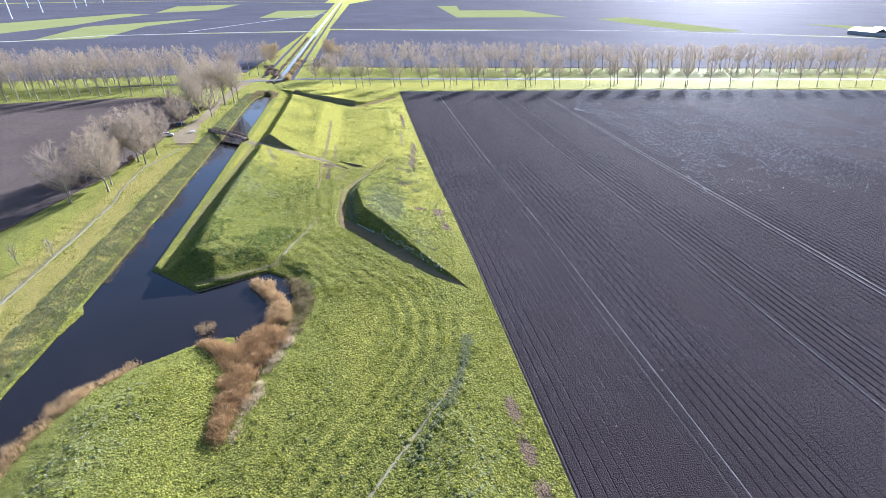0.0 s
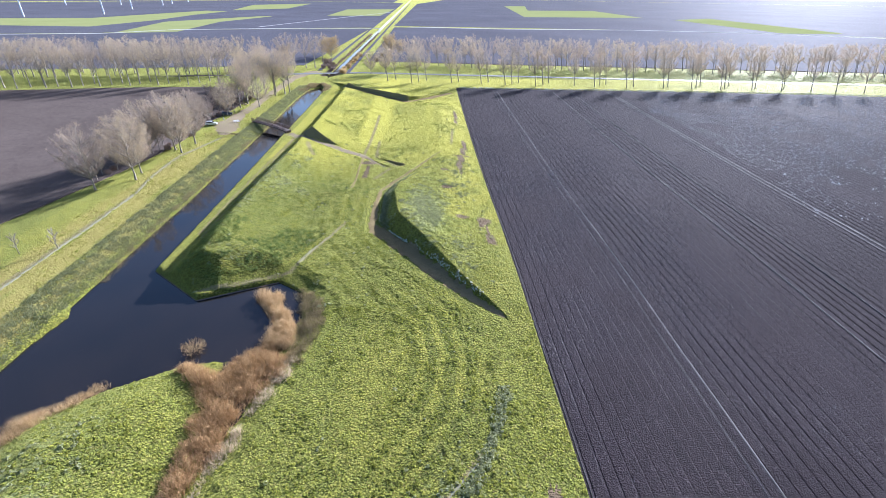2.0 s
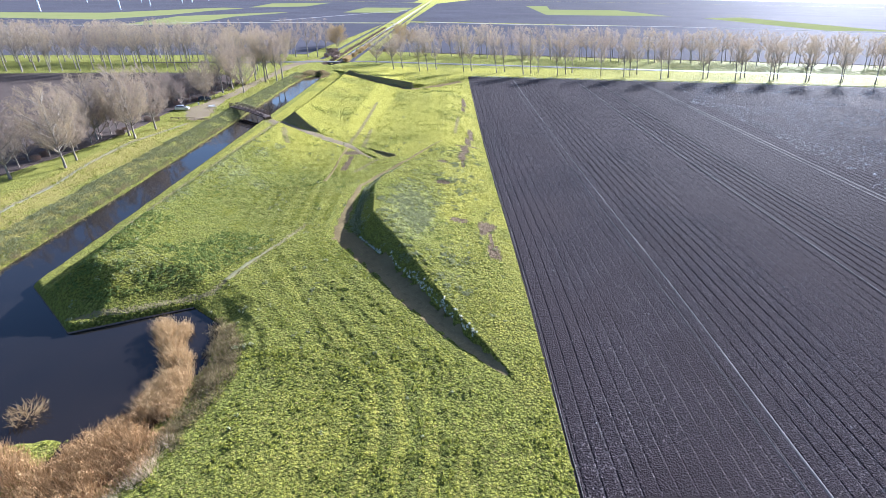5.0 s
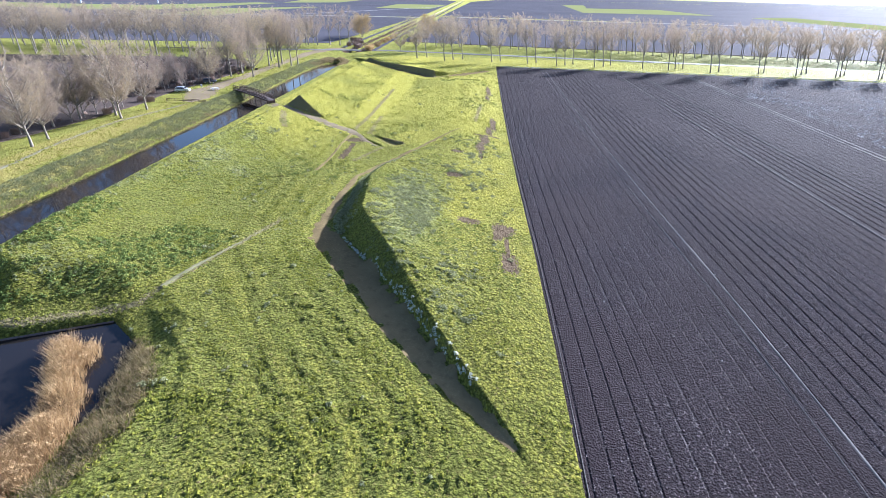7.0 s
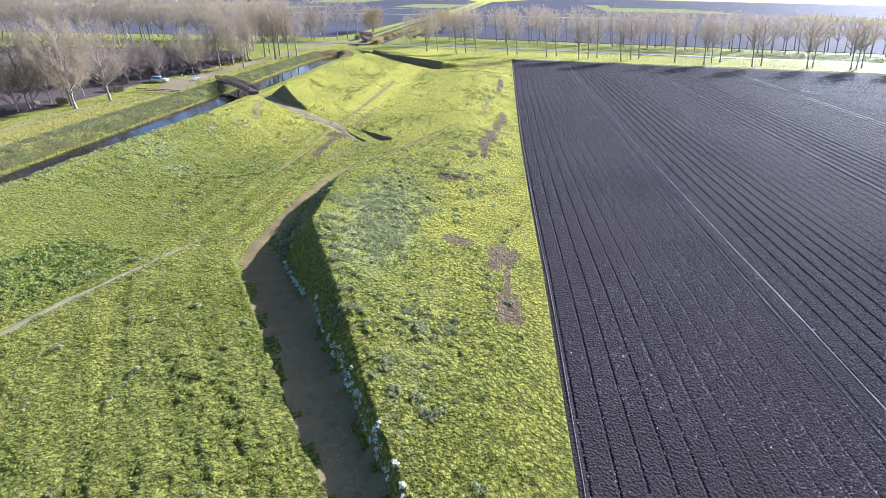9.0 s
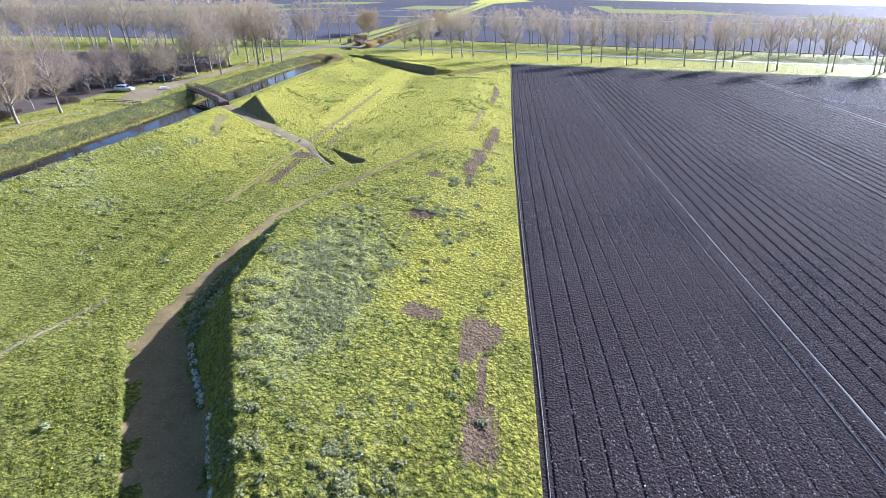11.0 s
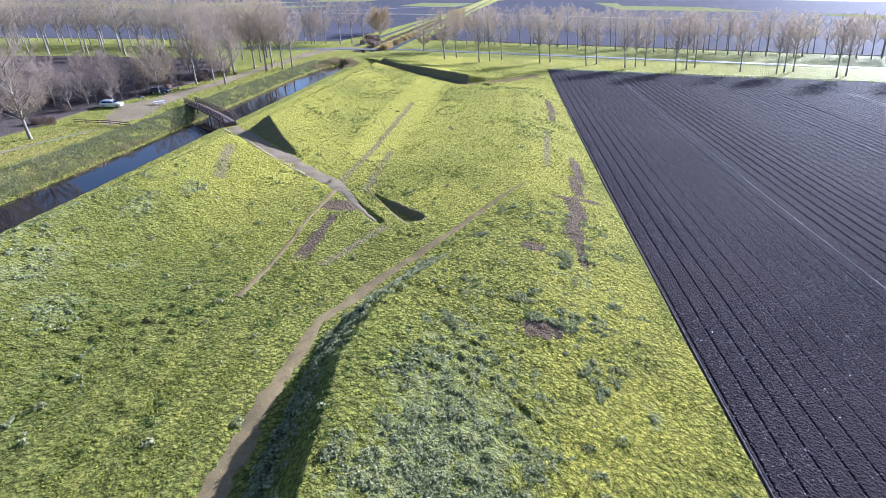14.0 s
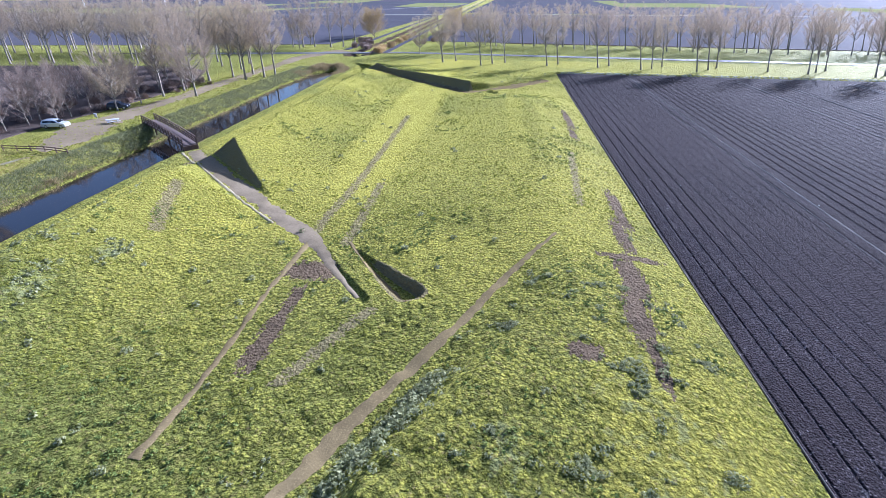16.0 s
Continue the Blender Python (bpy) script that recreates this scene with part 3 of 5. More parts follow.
def mown_lit_mask(U, V):
    w = np.clip(1.4 - np.abs(V + 37) / 5.5, 0, 1) * np.clip((U - 158) / 30, 0, 1)
    w = w * (1 + 0.6 * np.clip((U - 185) / 20, 0, 1))
    w = np.maximum(w, 0.8 * np.clip(1.3 - np.abs(V + 15.5) / 3.5, 0, 1) * np.clip((U - 178) / 12, 0, 1) * np.clip((250 - U) / 12, 0, 1))
    w = np.maximum(w, 0.4 * np.clip(1.3 - np.hypot((U - 68) / 30, (V + 24) / 10), 0, 1))
    # Beyond u 130 all turf takes the pale mown tone.
    w = np.maximum(w, 0.68 * np.clip((U - 130) / 40, 0, 1) * (V > -68) * np.clip(0.9 + 0.5 * lumps(U, V, 11.0, 80), 0, 1))
    # The east flank faces the sun: its brightness is put into the colour.
    w = np.maximum(w, 0.62 * np.clip((V + 15) / 4, 0, 1) * np.clip((U - 100) / 25, 0, 1) * np.clip(0.9 + 0.5 * lumps(U, V, 5.0, 79), 0, 1))
    zone, wave = swaths(U, V)
    w = np.maximum(w, 0.4 * zone * (1 - wave))
    return np.where(U < 318, w, 0.0)


def lush_shade_mask(U, V):
    """Greener, denser grass on the near meadow and slopes; colour darkened too for avenue shade and lens falloff."""
    def blob(u, v, ru, rv):
        return np.clip(1.4 - np.hypot((U - u) / ru, (V - v) / rv), 0, 1)
    w = np.maximum(1.0 * blob(128, -50, 30, 15), 1.0 * blob(45, -62, 34, 10))
    w = np.maximum(w, 0.55 * blob(98, -28, 34, 16))
    # Partly greener, partly darkened for the lens falloff on this side.
    w = np.maximum(w, 0.75 * blob(160, -57, 28, 8))
    w = np.maximum(w, 0.6 * blob(50, -25, 34, 24))
    # West of v -104 the dark tone stands in for the avenue's tree shade.
    return np.where(V < -104, 0.8, w * (U < 320))


def straw_mask(U, V):
    """Withered yellow-brown grass in streaks along the far bank of the canal."""
    n = 0.72 + 0.6 * lumps(U * 0.12, V, 1.7, 91) + 0.35 * lumps(U * 0.3, V, 0.8, 92) + 0.3 * lumps(U, V, 14.0, 93)
    return np.clip(n, 0, 1) * np.clip((-80.5 - V) / 2, 0, 1) * np.clip((V + 99) / 4, 0, 1) * np.clip((215 - U) / 60, 0.25, 1) * (U < 318)


def steep_mask(X, Y, U, V):
    """Steep sides of the cut, the hollow and the far ditch: their shade's tone put into the colour."""
    e = 0.6
    slope = np.hypot(terrain(X + e, Y) - terrain(X - e, Y), terrain(X, Y + e) - terrain(X, Y - e)) / (2 * e)
    near = np.zeros(U.shape)
    for pts, r in ((CUT, 6.0), (PIT, 2.2), (FAR_DITCH[:2], 3.2)):
        d, side, _ = along(U, V, pts)
        near = np.maximum(near, np.clip((r - d) / 0.8, 0, 1) * ((side < 0) | (pts is not CUT)))
    return near * np.clip((slope - 0.34) / 0.15, 0, 1)


# ---- ground: one sheet from the dyke to the horizon ----
us, vs = grid_lines(-4800, 22, 322, 4800, 0.5, fine=(86, 180)), grid_lines(-4800, -112, 2, 4800, 0.5, fine=(-66, 0))
GU, GV = np.meshgrid(us, vs, indexing="ij")
GV = GV + bend(GU) * np.clip((GV + 12) / 9, 0, 1) * np.clip((60 - GV) / 40, 0, 1)
GX, GY = xy(GU, GV)
GZ = terrain(GX, GY) + tufts(GX, GY) + ruts(GX, GY)
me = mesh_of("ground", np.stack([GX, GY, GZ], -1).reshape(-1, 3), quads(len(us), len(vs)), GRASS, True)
# worn also browns the steep sides, to tone the shade on them.
for key, values in (("weed", weed_mask(GU, GV)), ("worn", np.maximum(worn_mask(GU, GV), 1.3 * steep_mask(GX, GY, GU, GV))), ("bare", bare_mask(GU, GV)), ("stripe", stripe_mask(GU, GV)), ("lush", lush_shade_mask(GU, GV)), ("straw", straw_mask(GU, GV)), ("mown", mown_lit_mask(GU, GV))):
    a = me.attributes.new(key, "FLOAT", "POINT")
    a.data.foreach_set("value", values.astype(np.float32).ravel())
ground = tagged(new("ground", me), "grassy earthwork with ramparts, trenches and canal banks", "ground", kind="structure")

water = tagged(new("water", mesh_of("water", [(*xy(u, v), WATER_Z) for u, v in ((-70, -84), (-70, -36), (310, -36), (310, -84))], [(0, 3, 2, 1)], WATER)),
               "dark still water of the canal and pond", "water", kind="structure")
tagged(new("water", mesh_of("water_far", [(*xy(u, v), WATER_Z + 0.1) for u, v in ((318, -84), (318, -66), (4100, -66), (4100, -84))], [(0, 3, 2, 1)], WATER)),
       "straight canal running away between far fields", "water", kind="structure")


def slab(name, corners, z, material, label, category, low=-0.5):
    """A flat parcel with its edges turned down into the ground."""
    n = len(corners)
    bm = bmesh.new()
    top = [bm.verts.new((x, y, z)) for x, y in corners]
    bot = [bm.verts.new((x, y, low)) for x, y in corners]
    f = bm.faces.new(top)
    if f.normal.z < 0 or sum(a[0] * b[1] - b[0] * a[1] for a, b in zip(corners, corners[1:] + corners[:1])) < 0:
        f.normal_flip()
    for i in range(n):
        bm.faces.new((top[i], bot[i], bot[(i + 1) % n], top[(i + 1) % n]))
    me = bpy.data.meshes.new(name)
    bm.to_mesh(me), bm.free()
    me.materials.append(material)
    return tagged(new(name, me), label, category, kind="structure")


def ribbon(name, pts, material, label, category, lift=0.03, step=0.5, ragged=0.25, kind="structure", across=5):
    """A strip draped over the ground along (x, y, half width) points, with uneven edges."""
    rows = []
    for p, q in zip(pts, pts[1:]):
        n = max(1, int(math.hypot(q[0] - p[0], q[1] - p[1]) / step))
        rows += [[a + (b - a) * k / n for a, b in zip(p, q)] for k in range(n)]
    rows = np.array(rows + [list(pts[-1])], float)
    d = np.gradient(rows[:, :2], axis=0)
    d /= np.maximum(np.linalg.norm(d, axis=1), 1e-6)[:, None]
    s = np.arange(len(rows)) * step
    s0 = float(pts[0][0]) * 7
    wl = rows[:, 2] * (1 + ragged * lumps(s + s0, s * 0, 1.3, 21) + 1.2 * ragged * lumps(s + s0, s * 0, 0.5, 25) + ragged * lumps(s + s0, s * 0, 4.0, 22))
    wr = rows[:, 2] * (1 + ragged * lumps(s + s0, s * 0 + 9, 1.3, 23) + 1.2 * ragged * lumps(s + s0, s * 0 + 9, 0.5, 26) + ragged * lumps(s + s0, s * 0 + 9, 4.0, 24))
    verts = []
    for k in np.linspace(-1, 1, across):
        w = np.where(k < 0, wl, wr) * k
        verts.append(np.stack([rows[:, 0] + d[:, 1] * w, rows[:, 1] - d[:, 0] * w], -1))
    P = np.stack(verts, 1)
    Z = terrain(P[..., 0], P[..., 1]) + lift - 0.06 * np.abs(np.linspace(-1, 1, across))[None, :] ** 4
    me = mesh_of(name, np.concatenate([P, Z[..., None]], -1).reshape(-1, 3), quads(len(rows), across)[:, ::-1], material, True)
    return tagged(new(name, me), label, category, kind=kind)


def uvs(pts):
    return [(*xy(u, v), w) for u, v, w in pts]


# ---- ploughed field beside the dyke ----
BED = 1.6
rows_v, rows_z = [-0.40, -0.16, 0.06], [-0.30, -0.13, -0.13]
v0 = 0.42
while v0 < 330:
    if v0 < 150:
        k = 0.05 * math.sin(v0 * 3.7)
        rows_v += [v0 + k - 0.24, v0 + k - 0.11, v0 + k + 0.06, v0 + k + 0.17, v0 + BED * 0.55]
        rows_z += [-0.112, -0.100, -0.180 - 0.4 * k, -0.116, -0.104]
        v0 += BED
    else:
        rows_v += [v0, v0 + 3]
        rows_z += [-0.14, -0.12]
        v0 += 6
rows_v, rows_z = np.array(rows_v), np.array(rows_z)
us = np.linspace(0, 1, 420)
FV, FS = np.meshgrid(rows_v, us)
FU = -60 + (far_edge(FV) + 60) * FS
FVV = FV + 0.08 * lumps(FU, FV * 0.2, 16.0, 41) * np.clip(FV - 0.5, 0, 1) + bend(FU)
FX, FY = xy(FU, FVV)
FZ = rows_z[None, :] + 0.010 * lumps(FU, FV * 3, 2.6, 42) + 0.03 * lumps(FU, FV, 9.0, 43)
field = tagged(new("field", mesh_of("field", np.stack([FX, FY, FZ], -1).reshape(-1, 3), quads(len(us), len(rows_v)), PLOUGHED, False)),
               "dark ploughed field drawn up in long straight beds", "field", kind="structure")


def field_track(v, w, name="wheel_track"):
    pts = np.linspace(-55, far_edge(v) - 6, 240)
    d = 0.08 * lumps(pts, pts * 0 + v * 0.2, 16.0, 41) + bend(pts)
    verts = []
    for k, s in enumerate((-1, -0.4, 0.4, 1)):
        X, Y = xy(pts, v + d + s * w * (1 + 0.3 * lumps(pts, pts * 0 + k, 2.0, 51)))
        verts.append(np.stack([X, Y, np.full(len(pts), -0.045 if abs(s) < 1 else -0.12)], -1))
    me = mesh_of(name, np.stack(verts, 1).reshape(-1, 3), quads(len(pts), 4)[:, ::-1], TRACK, True)
    tagged(new(name, me), "pale pressed wheel track across the ploughed field", "track", kind="structure")


for v, w in ((0.20, 0.05), (19.3, 0.05), (21.1, 0.14), (50.5, 0.12), (60.0, 0.08), (79.4, 0.16), (81.0, 0.2)):
    field_track(v, w)

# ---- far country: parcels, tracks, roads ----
slab("field_far", [(-690, 150), (-230, 309), (-142, 342), (-150, 400), (-184, 625), (-188, 655), (-310, 610), (-400, 566), (-440, 504), (-690, 388)], 0.20, HAZED_SOIL, "dark bare field beyond the tree avenue", "field")
slab("field_far", [(-210, 668), (-192, 674), (-390, 1700), (-900, 1700), (-1500, 900), (-1500, 350), (-700, 398), (-444, 512), (-402, 575), (-312, 623)], 0.20, HAZED_SOIL, "grey-brown bare field towards the horizon", "field")
slab("field_far", [(-106, 372), (700, 440), (1200, 430), (1200, 600), (560, 672), (300, 738), (140, 737), (-166, 690)], 0.20, HAZED_SOIL, "dark bare field behind the avenue", "field")
slab("field_far", [(-172, 712), (140, 748), (300, 750), (600, 690), (2600, 300), (2600, 2400), (-330, 2400), (-330, 1640)], 0.20, HAZED_SOIL, "hazy bare fields reaching to the horizon", "field")
slab("field_far", [(-425, 1720), (-800, 3600), (-3500, 3300), (-3500, 500), (-1520, 600), (-1520, 1000), (-900, 1720)], 0.20, HAZED_SOIL, "hazy grey fields reaching to the horizon", "field")
slab("field_far", [(-330, 2420), (2600, 2420), (3500, 3800), (-700, 4200)], 0.20, HAZED_SOIL, "last hazy fields before the horizon", "field")
for corners in ([(-519, 581), (-625, 565), (-800, 545), (-950, 650), (-742, 672), (-640, 720), (-625, 990), (-575, 985), (-560, 850), (-525, 708)],
                [(-430, 512), (-493, 685), (-437, 864), (-420, 860), (-425, 709), (-379, 548)],
                [(-591, 1028), (-700, 1320), (-610, 1490), (-530, 1160)],
                [(-344, 914), (-395, 1171), (-298, 1224), (-257, 948)],
                [(-60, 1580), (2, 1010), (225, 1070), (165, 1359), (8, 1304), (0, 1600)],
                [(267, 1020), (350, 1095), (420, 780), (403, 760), (334, 750)],
                [(620, 960), (640, 700), (1100, 560), (1150, 640)]):
    slab("field_green", corners, 0.27, FAR_GRASS, "bright green winter crop in a far field", "field")


def strip(name, pts, w, z, material, label, category):
    left, right = [], []
    for i, p in enumerate(pts):
        a, b = pts[max(i - 1, 0)], pts[min(i + 1, len(pts) - 1)]
        d = Vector((b[0] - a[0], b[1] - a[1])).normalized()
        left.append((p[0] - d.y * w, p[1] + d.x * w)), right.append((p[0] + d.y * w, p[1] - d.x * w))
    return slab(name, left + right[::-1], z, material, label, category, low=-0.2)


strip("track_far", [(-900, 300), (-437, 506), (-398, 571), (-310, 619), (-180, 668)], 2.5, 0.30, FAR_PALE, "pale farm track between far fields", "track")
strip("track_far", [(-150, 700), (-17, 706), (140, 742), (300, 744), (440, 712), (560, 680), (1600, 430)], 3.5, 0.30, FAR_PALE, "pale concrete farm road across the far fields", "track")
strip("track_far", [(-330, 640), (-270, 1100)], 1.3, 0.30, FAR_PALE, "pale farm track along a field edge", "track")
strip("bank_far", [xy(345, -85), xy(1700, -88)], 1.2, 0.27, HAZED_SOIL, "grey-brown bank track beside the far canal", "bank")
strip("bank_far", [xy(335, -66), xy(1700, -65)], 1.2, 0.27, HAZED_SOIL, "grey-brown bank track beside the far canal", "bank")


def avenue_y(x, off):
    """Lines along the tree avenue, which bends at the canal."""
    return off + (0.085 * x if x > -95 else -8.075 + 0.37 * (x + 95))


road_pts = [(x, avenue_y(x, 329)) for x in (-170, -120, -95, -70, -20, 100, 300, 900)]
strip("road", road_pts, 2.4, 0.19, ASPHALT, "straight grey asphalt road through the tree avenue", "road")
strip("road", [(x, avenue_y(x, 329)) for x in (-900, -420, -260, -171)], 1.6, 0.24, BROWN_SOIL, "dark narrow farm lane through the tree avenue", "road")
strip("ditch", [(x, avenue_y(x, 379)) for x in (-66, 0, 120, 300)], 1.0, 0.24, BROWN_SOIL, "dark narrow ditch between avenue and fields", "ditch")
# land behind the left bank
slab("field_left", [(-111, 60), (-108.5, 101), (-107.5, 124), (-107.5, 143), (-109.5, 165), (-113, 176), (-115.5, 190), (-117, 205), (-119.5, 220), (-126, 236), (-136, 252), (-147, 257), (-161, 255.5), (-201, 243.5), (-223, 235), (-330, 196), (-430, 150), (-420, -60), (-120, -60)], 0.47, BROWN_SOIL,
     "brown ploughed field behind the bank trees", "field")
ribbon("car_park", [(-99.6, 174.0, 0.3), (-100.2, 175.2, 1.7), (-101.6, 178.2, 3.0), (-103.6, 181.6, 3.8), (-106, 185.5, 4.2), (-108.8, 193, 3.6), (-110.5, 204, 2.6), (-112.5, 218, 2.2), (-116.5, 236, 2.2), (-121, 262, 2.3), (-126.5, 288, 2.8), (-127, 306, 4.0), (-124, 320, 5.0)],
       GRAVEL, "worn gravel lay-by and lane beside the canal", "lane", 0.06, 0.6, 0.16)

# ---- trodden paths and worn spots ----
ribbon("path", uvs([(199.5, -67.6, 1.2), (187, -55.4, 1.25), (179, -46.7, 1.1), (172.5, -39.3, 1.05), (170.3, -37.0, 1.0), (168.0, -35.3, 0.6), (165.2, -33.2, 0.38), (160.5, -29.6, 0.22)]), GRAVEL,
       "pale gravel path through the cut to the bridge", "path", 0.05, 0.2, 0.18)
ribbon("path", uvs([(103.8, -42.5, 0.28), (108.3, -41.1, 0.27), (115.6, -37.9, 0.22), (119, -36.9, 0.08)]), OLIVE_PATH, "thin pale trodden path across the bastion", "path", 0.07, 0.2, 0.35)
ribbon("path", uvs([(30, -34.5, 0.18), (42, -25, 0.2), (46.8, -21.3, 0.2), (53.3, -16, 0.18), (58, -11.8, 0.1)]), PALE_PATH, "thin pale trodden path in the meadow", "path", 0.12, 0.5, 0.35)
ribbon("path", uvs([(60, -92.6, 0.3), (95, -92.4, 0.32), (125, -92.0, 0.3), (140, -92.2, 0.32), (152, -94.2, 0.3), (169.5, -95.2, 0.3), (180.2, -92.0, 0.3), (190, -89.6, 0.3)]), PALE_PATH, "thin pale trodden path along the canal bank", "path", 0.06, 0.5, 0.3)
ribbon("path_edge", uvs([(198.5, -69.2, 0.2), (187.2, -57.6, 0.22), (178.6, -48.5, 0.2), (173.5, -42.6, 0.15)]), PALE_EDGE, "pale dry edge along the gravel path", "path", 0.06, 0.2, 0.3)
ribbon("path", uvs([(171.5, -37.2, 0.34), (159, -37.4, 0.32), (149.7, -37.2, 0.26), (144.0, -37.6, 0.3)]), PATH_SOIL, "narrow trodden earth path in the grass", "path", 0.04, 0.2, 0.3)
ribbon("path", uvs([(118.2, -28.7, 2.1), (121.5, -30.0, 1.3), (131, -30.0, 0.7), (141.5, -29.6, 0.62), (147, -26.7, 0.6), (151, -24.4, 0.55), (156, -21.2, 0.5), (164, -17, 0.4), (171, -12.5, 0.25)]), PATH_SOIL,
       "trodden earth path along the foot of the mound", "path", 0.04, 0.2, 0.22)
ribbon("trench_floor", uvs([(86, -4.6, 0.4), (92, -9.7, 1.2), (100, -15.5, 1.78), (110, -22.3, 2.08), (118.6, -28.7, 2.2)]), PATH_SOIL, "bare earth floor of the shaded trench", "path", 0.035, 0.4, 0.1)
ribbon("path", uvs([(287, -58, 0.5), (254.2, -26.8, 1.4), (254.4, -25.2, 1.7), (262.0, -15.8, 2.0), (274.5, -4.8, 1.4)]), PATH_SOIL, "earth path in the far ditch", "path", 0.08, 0.5, 0.12)
ribbon("path", uvs([(170.0, -33.0, 0.2), (165.9, -30.2, 0.3), (162.2, -27.2, 0.4), (158.8, -24.4, 0.4)]), PATH_SOIL, "short trodden path along a hollow", "path", 0.04, 0.2, 0.3)
# ---- scattering of blades and leaves ----
rng = np.random.default_rng(7)


def inside_core(U, V):
    return (inside(U, V, POND) > 0.35) & (V < bend(U) - 0.2)


def blades(name, X, Y, Z, height, width, count, spread, lean, material, label, category, seed=1):
    """Clumps of tapering blades, joined."""
    r = np.random.default_rng(seed)
    n = len(X)
    idx = np.repeat(np.arange(n), count)
    m = len(idx)
    a, d = r.uniform(0, 2 * math.pi, m), r.uniform(0, 1, m) ** 0.5 * spread
    h = height[idx] * r.uniform(0.55, 1.15, m)
    bx, by, bz = X[idx] + np.cos(a) * d, Y[idx] + np.sin(a) * d, Z[idx] - 0.04
    t = r.uniform(0, 2 * math.pi, m)
    wx, wy = np.cos(t) * width * 0.5, np.sin(t) * width * 0.5
    l = r.uniform(0.2, 1, m) * lean * h
    la = a + r.normal(0, 0.7, m)
    tip = np.stack([bx + np.cos(la) * l, by + np.sin(la) * l, bz + h], -1)
    base1, base2 = np.stack([bx - wx, by - wy, bz], -1), np.stack([bx + wx, by + wy, bz], -1)
    verts = np.stack([base1, base2, tip], 1).reshape(-1, 3)
    me = mesh_of(name, verts, np.arange(3 * m).reshape(-1, 3), material)
    return tagged(new(name, me), label, category, kind="stuff")


def scatter(n, u0, u1, v0, v1, seed):
    r = np.random.default_rng(seed)
    U, V = r.uniform(u0, u1, n), r.uniform(v0, v1, n)
    return U, V


def on_path(U, V):
    near = np.zeros(U.shape, bool)
    for pts, w in ((CUT, 1.3), (TRENCH, 2.4), (FAR_DITCH, 2.4), ([(170.3, -37.2, 0), (144, -37.5, 0)], 0.6), ([(141, -30.2, 0), (151, -24.4, 0), (164, -17, 0)], 0.9)):
        d, _, _ = along(U, V, pts)
        near |= d < w
    near |= bare_mask(U, V) > 0.75
    near |= steep_mask(*xy(U, V), U, V) > 0.5
    return near


def clumps(name, X, Y, Z, radius, leaves, leaf, material, label, category, seed=1, flat=0.75):
    """Low leafy clumps: small leaves facing outwards over little mounds, joined."""
    r = np.random.default_rng(seed)
    idx = np.repeat(np.arange(len(X)), leaves)
    m = len(idx)
    a, e = r.uniform(0, 2 * math.pi, m), np.arcsin(r.uniform(0.05, 1.0, m))
    d = np.stack([np.cos(a) * np.cos(e), np.sin(a) * np.cos(e), np.sin(e)], -1)
    R = radius[idx] * r.uniform(0.6, 1.1, m)
    c = np.stack([X[idx], Y[idx], Z[idx] - 0.03], -1) + d * R[:, None] * np.array([1, 1, flat])
    n = d + r.normal(0, 0.45, (m, 3))
    n /= np.linalg.norm(n, axis=1)[:, None]
    s = np.cross(n, r.normal(0, 1, (m, 3)))
    s /= np.maximum(np.linalg.norm(s, axis=1), 1e-6)[:, None]
    t = np.cross(n, s)
    L = (leaf * r.uniform(0.6, 1.3, m))[:, None]
    verts = np.stack([c - s * L * 0.5 - t * L * 0.5, c + s * L * 0.5 - t * L * 0.35, c + t * L * 0.9], 1).reshape(-1, 3)
    return tagged(new(name, mesh_of(name, verts, np.arange(3 * m).reshape(-1, 3), material)), label, category, kind="stuff")


def turf(n, u0, u1, v0, v1, rad, leaves, leaf, seed):
    U, V = scatter(n, u0, u1, v0, v1, seed)
    mown = mown_lit_mask(U, V)
    keep = inside_core(U, V) & ~on_path(U, V)
    keep &= rng.uniform(0, 1, n) < (0.35 + 0.8 * np.clip(0.8 * lumps(U, V, 2.2, 61) + 0.6 * lumps(U, V, 7.0, 62) + 0.3, 0, 1)) * (1 - 0.8 * mown) * (0.55 + 0.9 * stripe_mask(U, V))
    U, V = U[keep], V[keep]
    X, Y = xy(U, V)
    R = rad * np.clip(0.8 + 0.5 * lumps(U, V, 1.4, 63) + 0.25 * lumps(U, V, 5.0, 64), 0.35, 1.5)
    clumps("grass", X, Y, terrain(X, Y) + 0.7 * tufts(X, Y), R, leaves, leaf, BLADES, "short uneven meadow grass in tussocks", "grass", seed, 0.7)


turf(130000, 86, 182, -66, -0.25, 0.13, 8, 0.095, 71)
turf(30000, 28, 90, -66, -0.25, 0.24, 7, 0.17, 72)
turf(32000, 176, 292, -66, -0.25, 0.22, 7, 0.17, 73)
turf(9000, 60, 300, -98, -85, 0.22, 7, 0.18, 74)


def tall_weeds(n, u0, u1, v0, v1, seed, rad, leaf):
    U, V = scatter(n, u0, u1, v0, v1, seed)
    w = weed_mask(U, V)
    keep = inside_core(U, V) & ~on_path(U, V) & (w + 0.35 * lumps(U, V, 2.5, 65) + 0.6 * lumps(U, V, 0.8, 66) > 0.62)
    U, V = U[keep], V[keep]
    X, Y = xy(U, V)
    R = rad * np.clip(0.85 + 0.5 * lumps(U, V, 1.0, 67), 0.4, 1.4)
    clumps("weeds", X, Y, terrain(X, Y) + 0.6 * tufts(X, Y), R, 14, leaf, NETTLE, "grey-green nettles and thistles on the mound", "weeds", seed, 1.2)


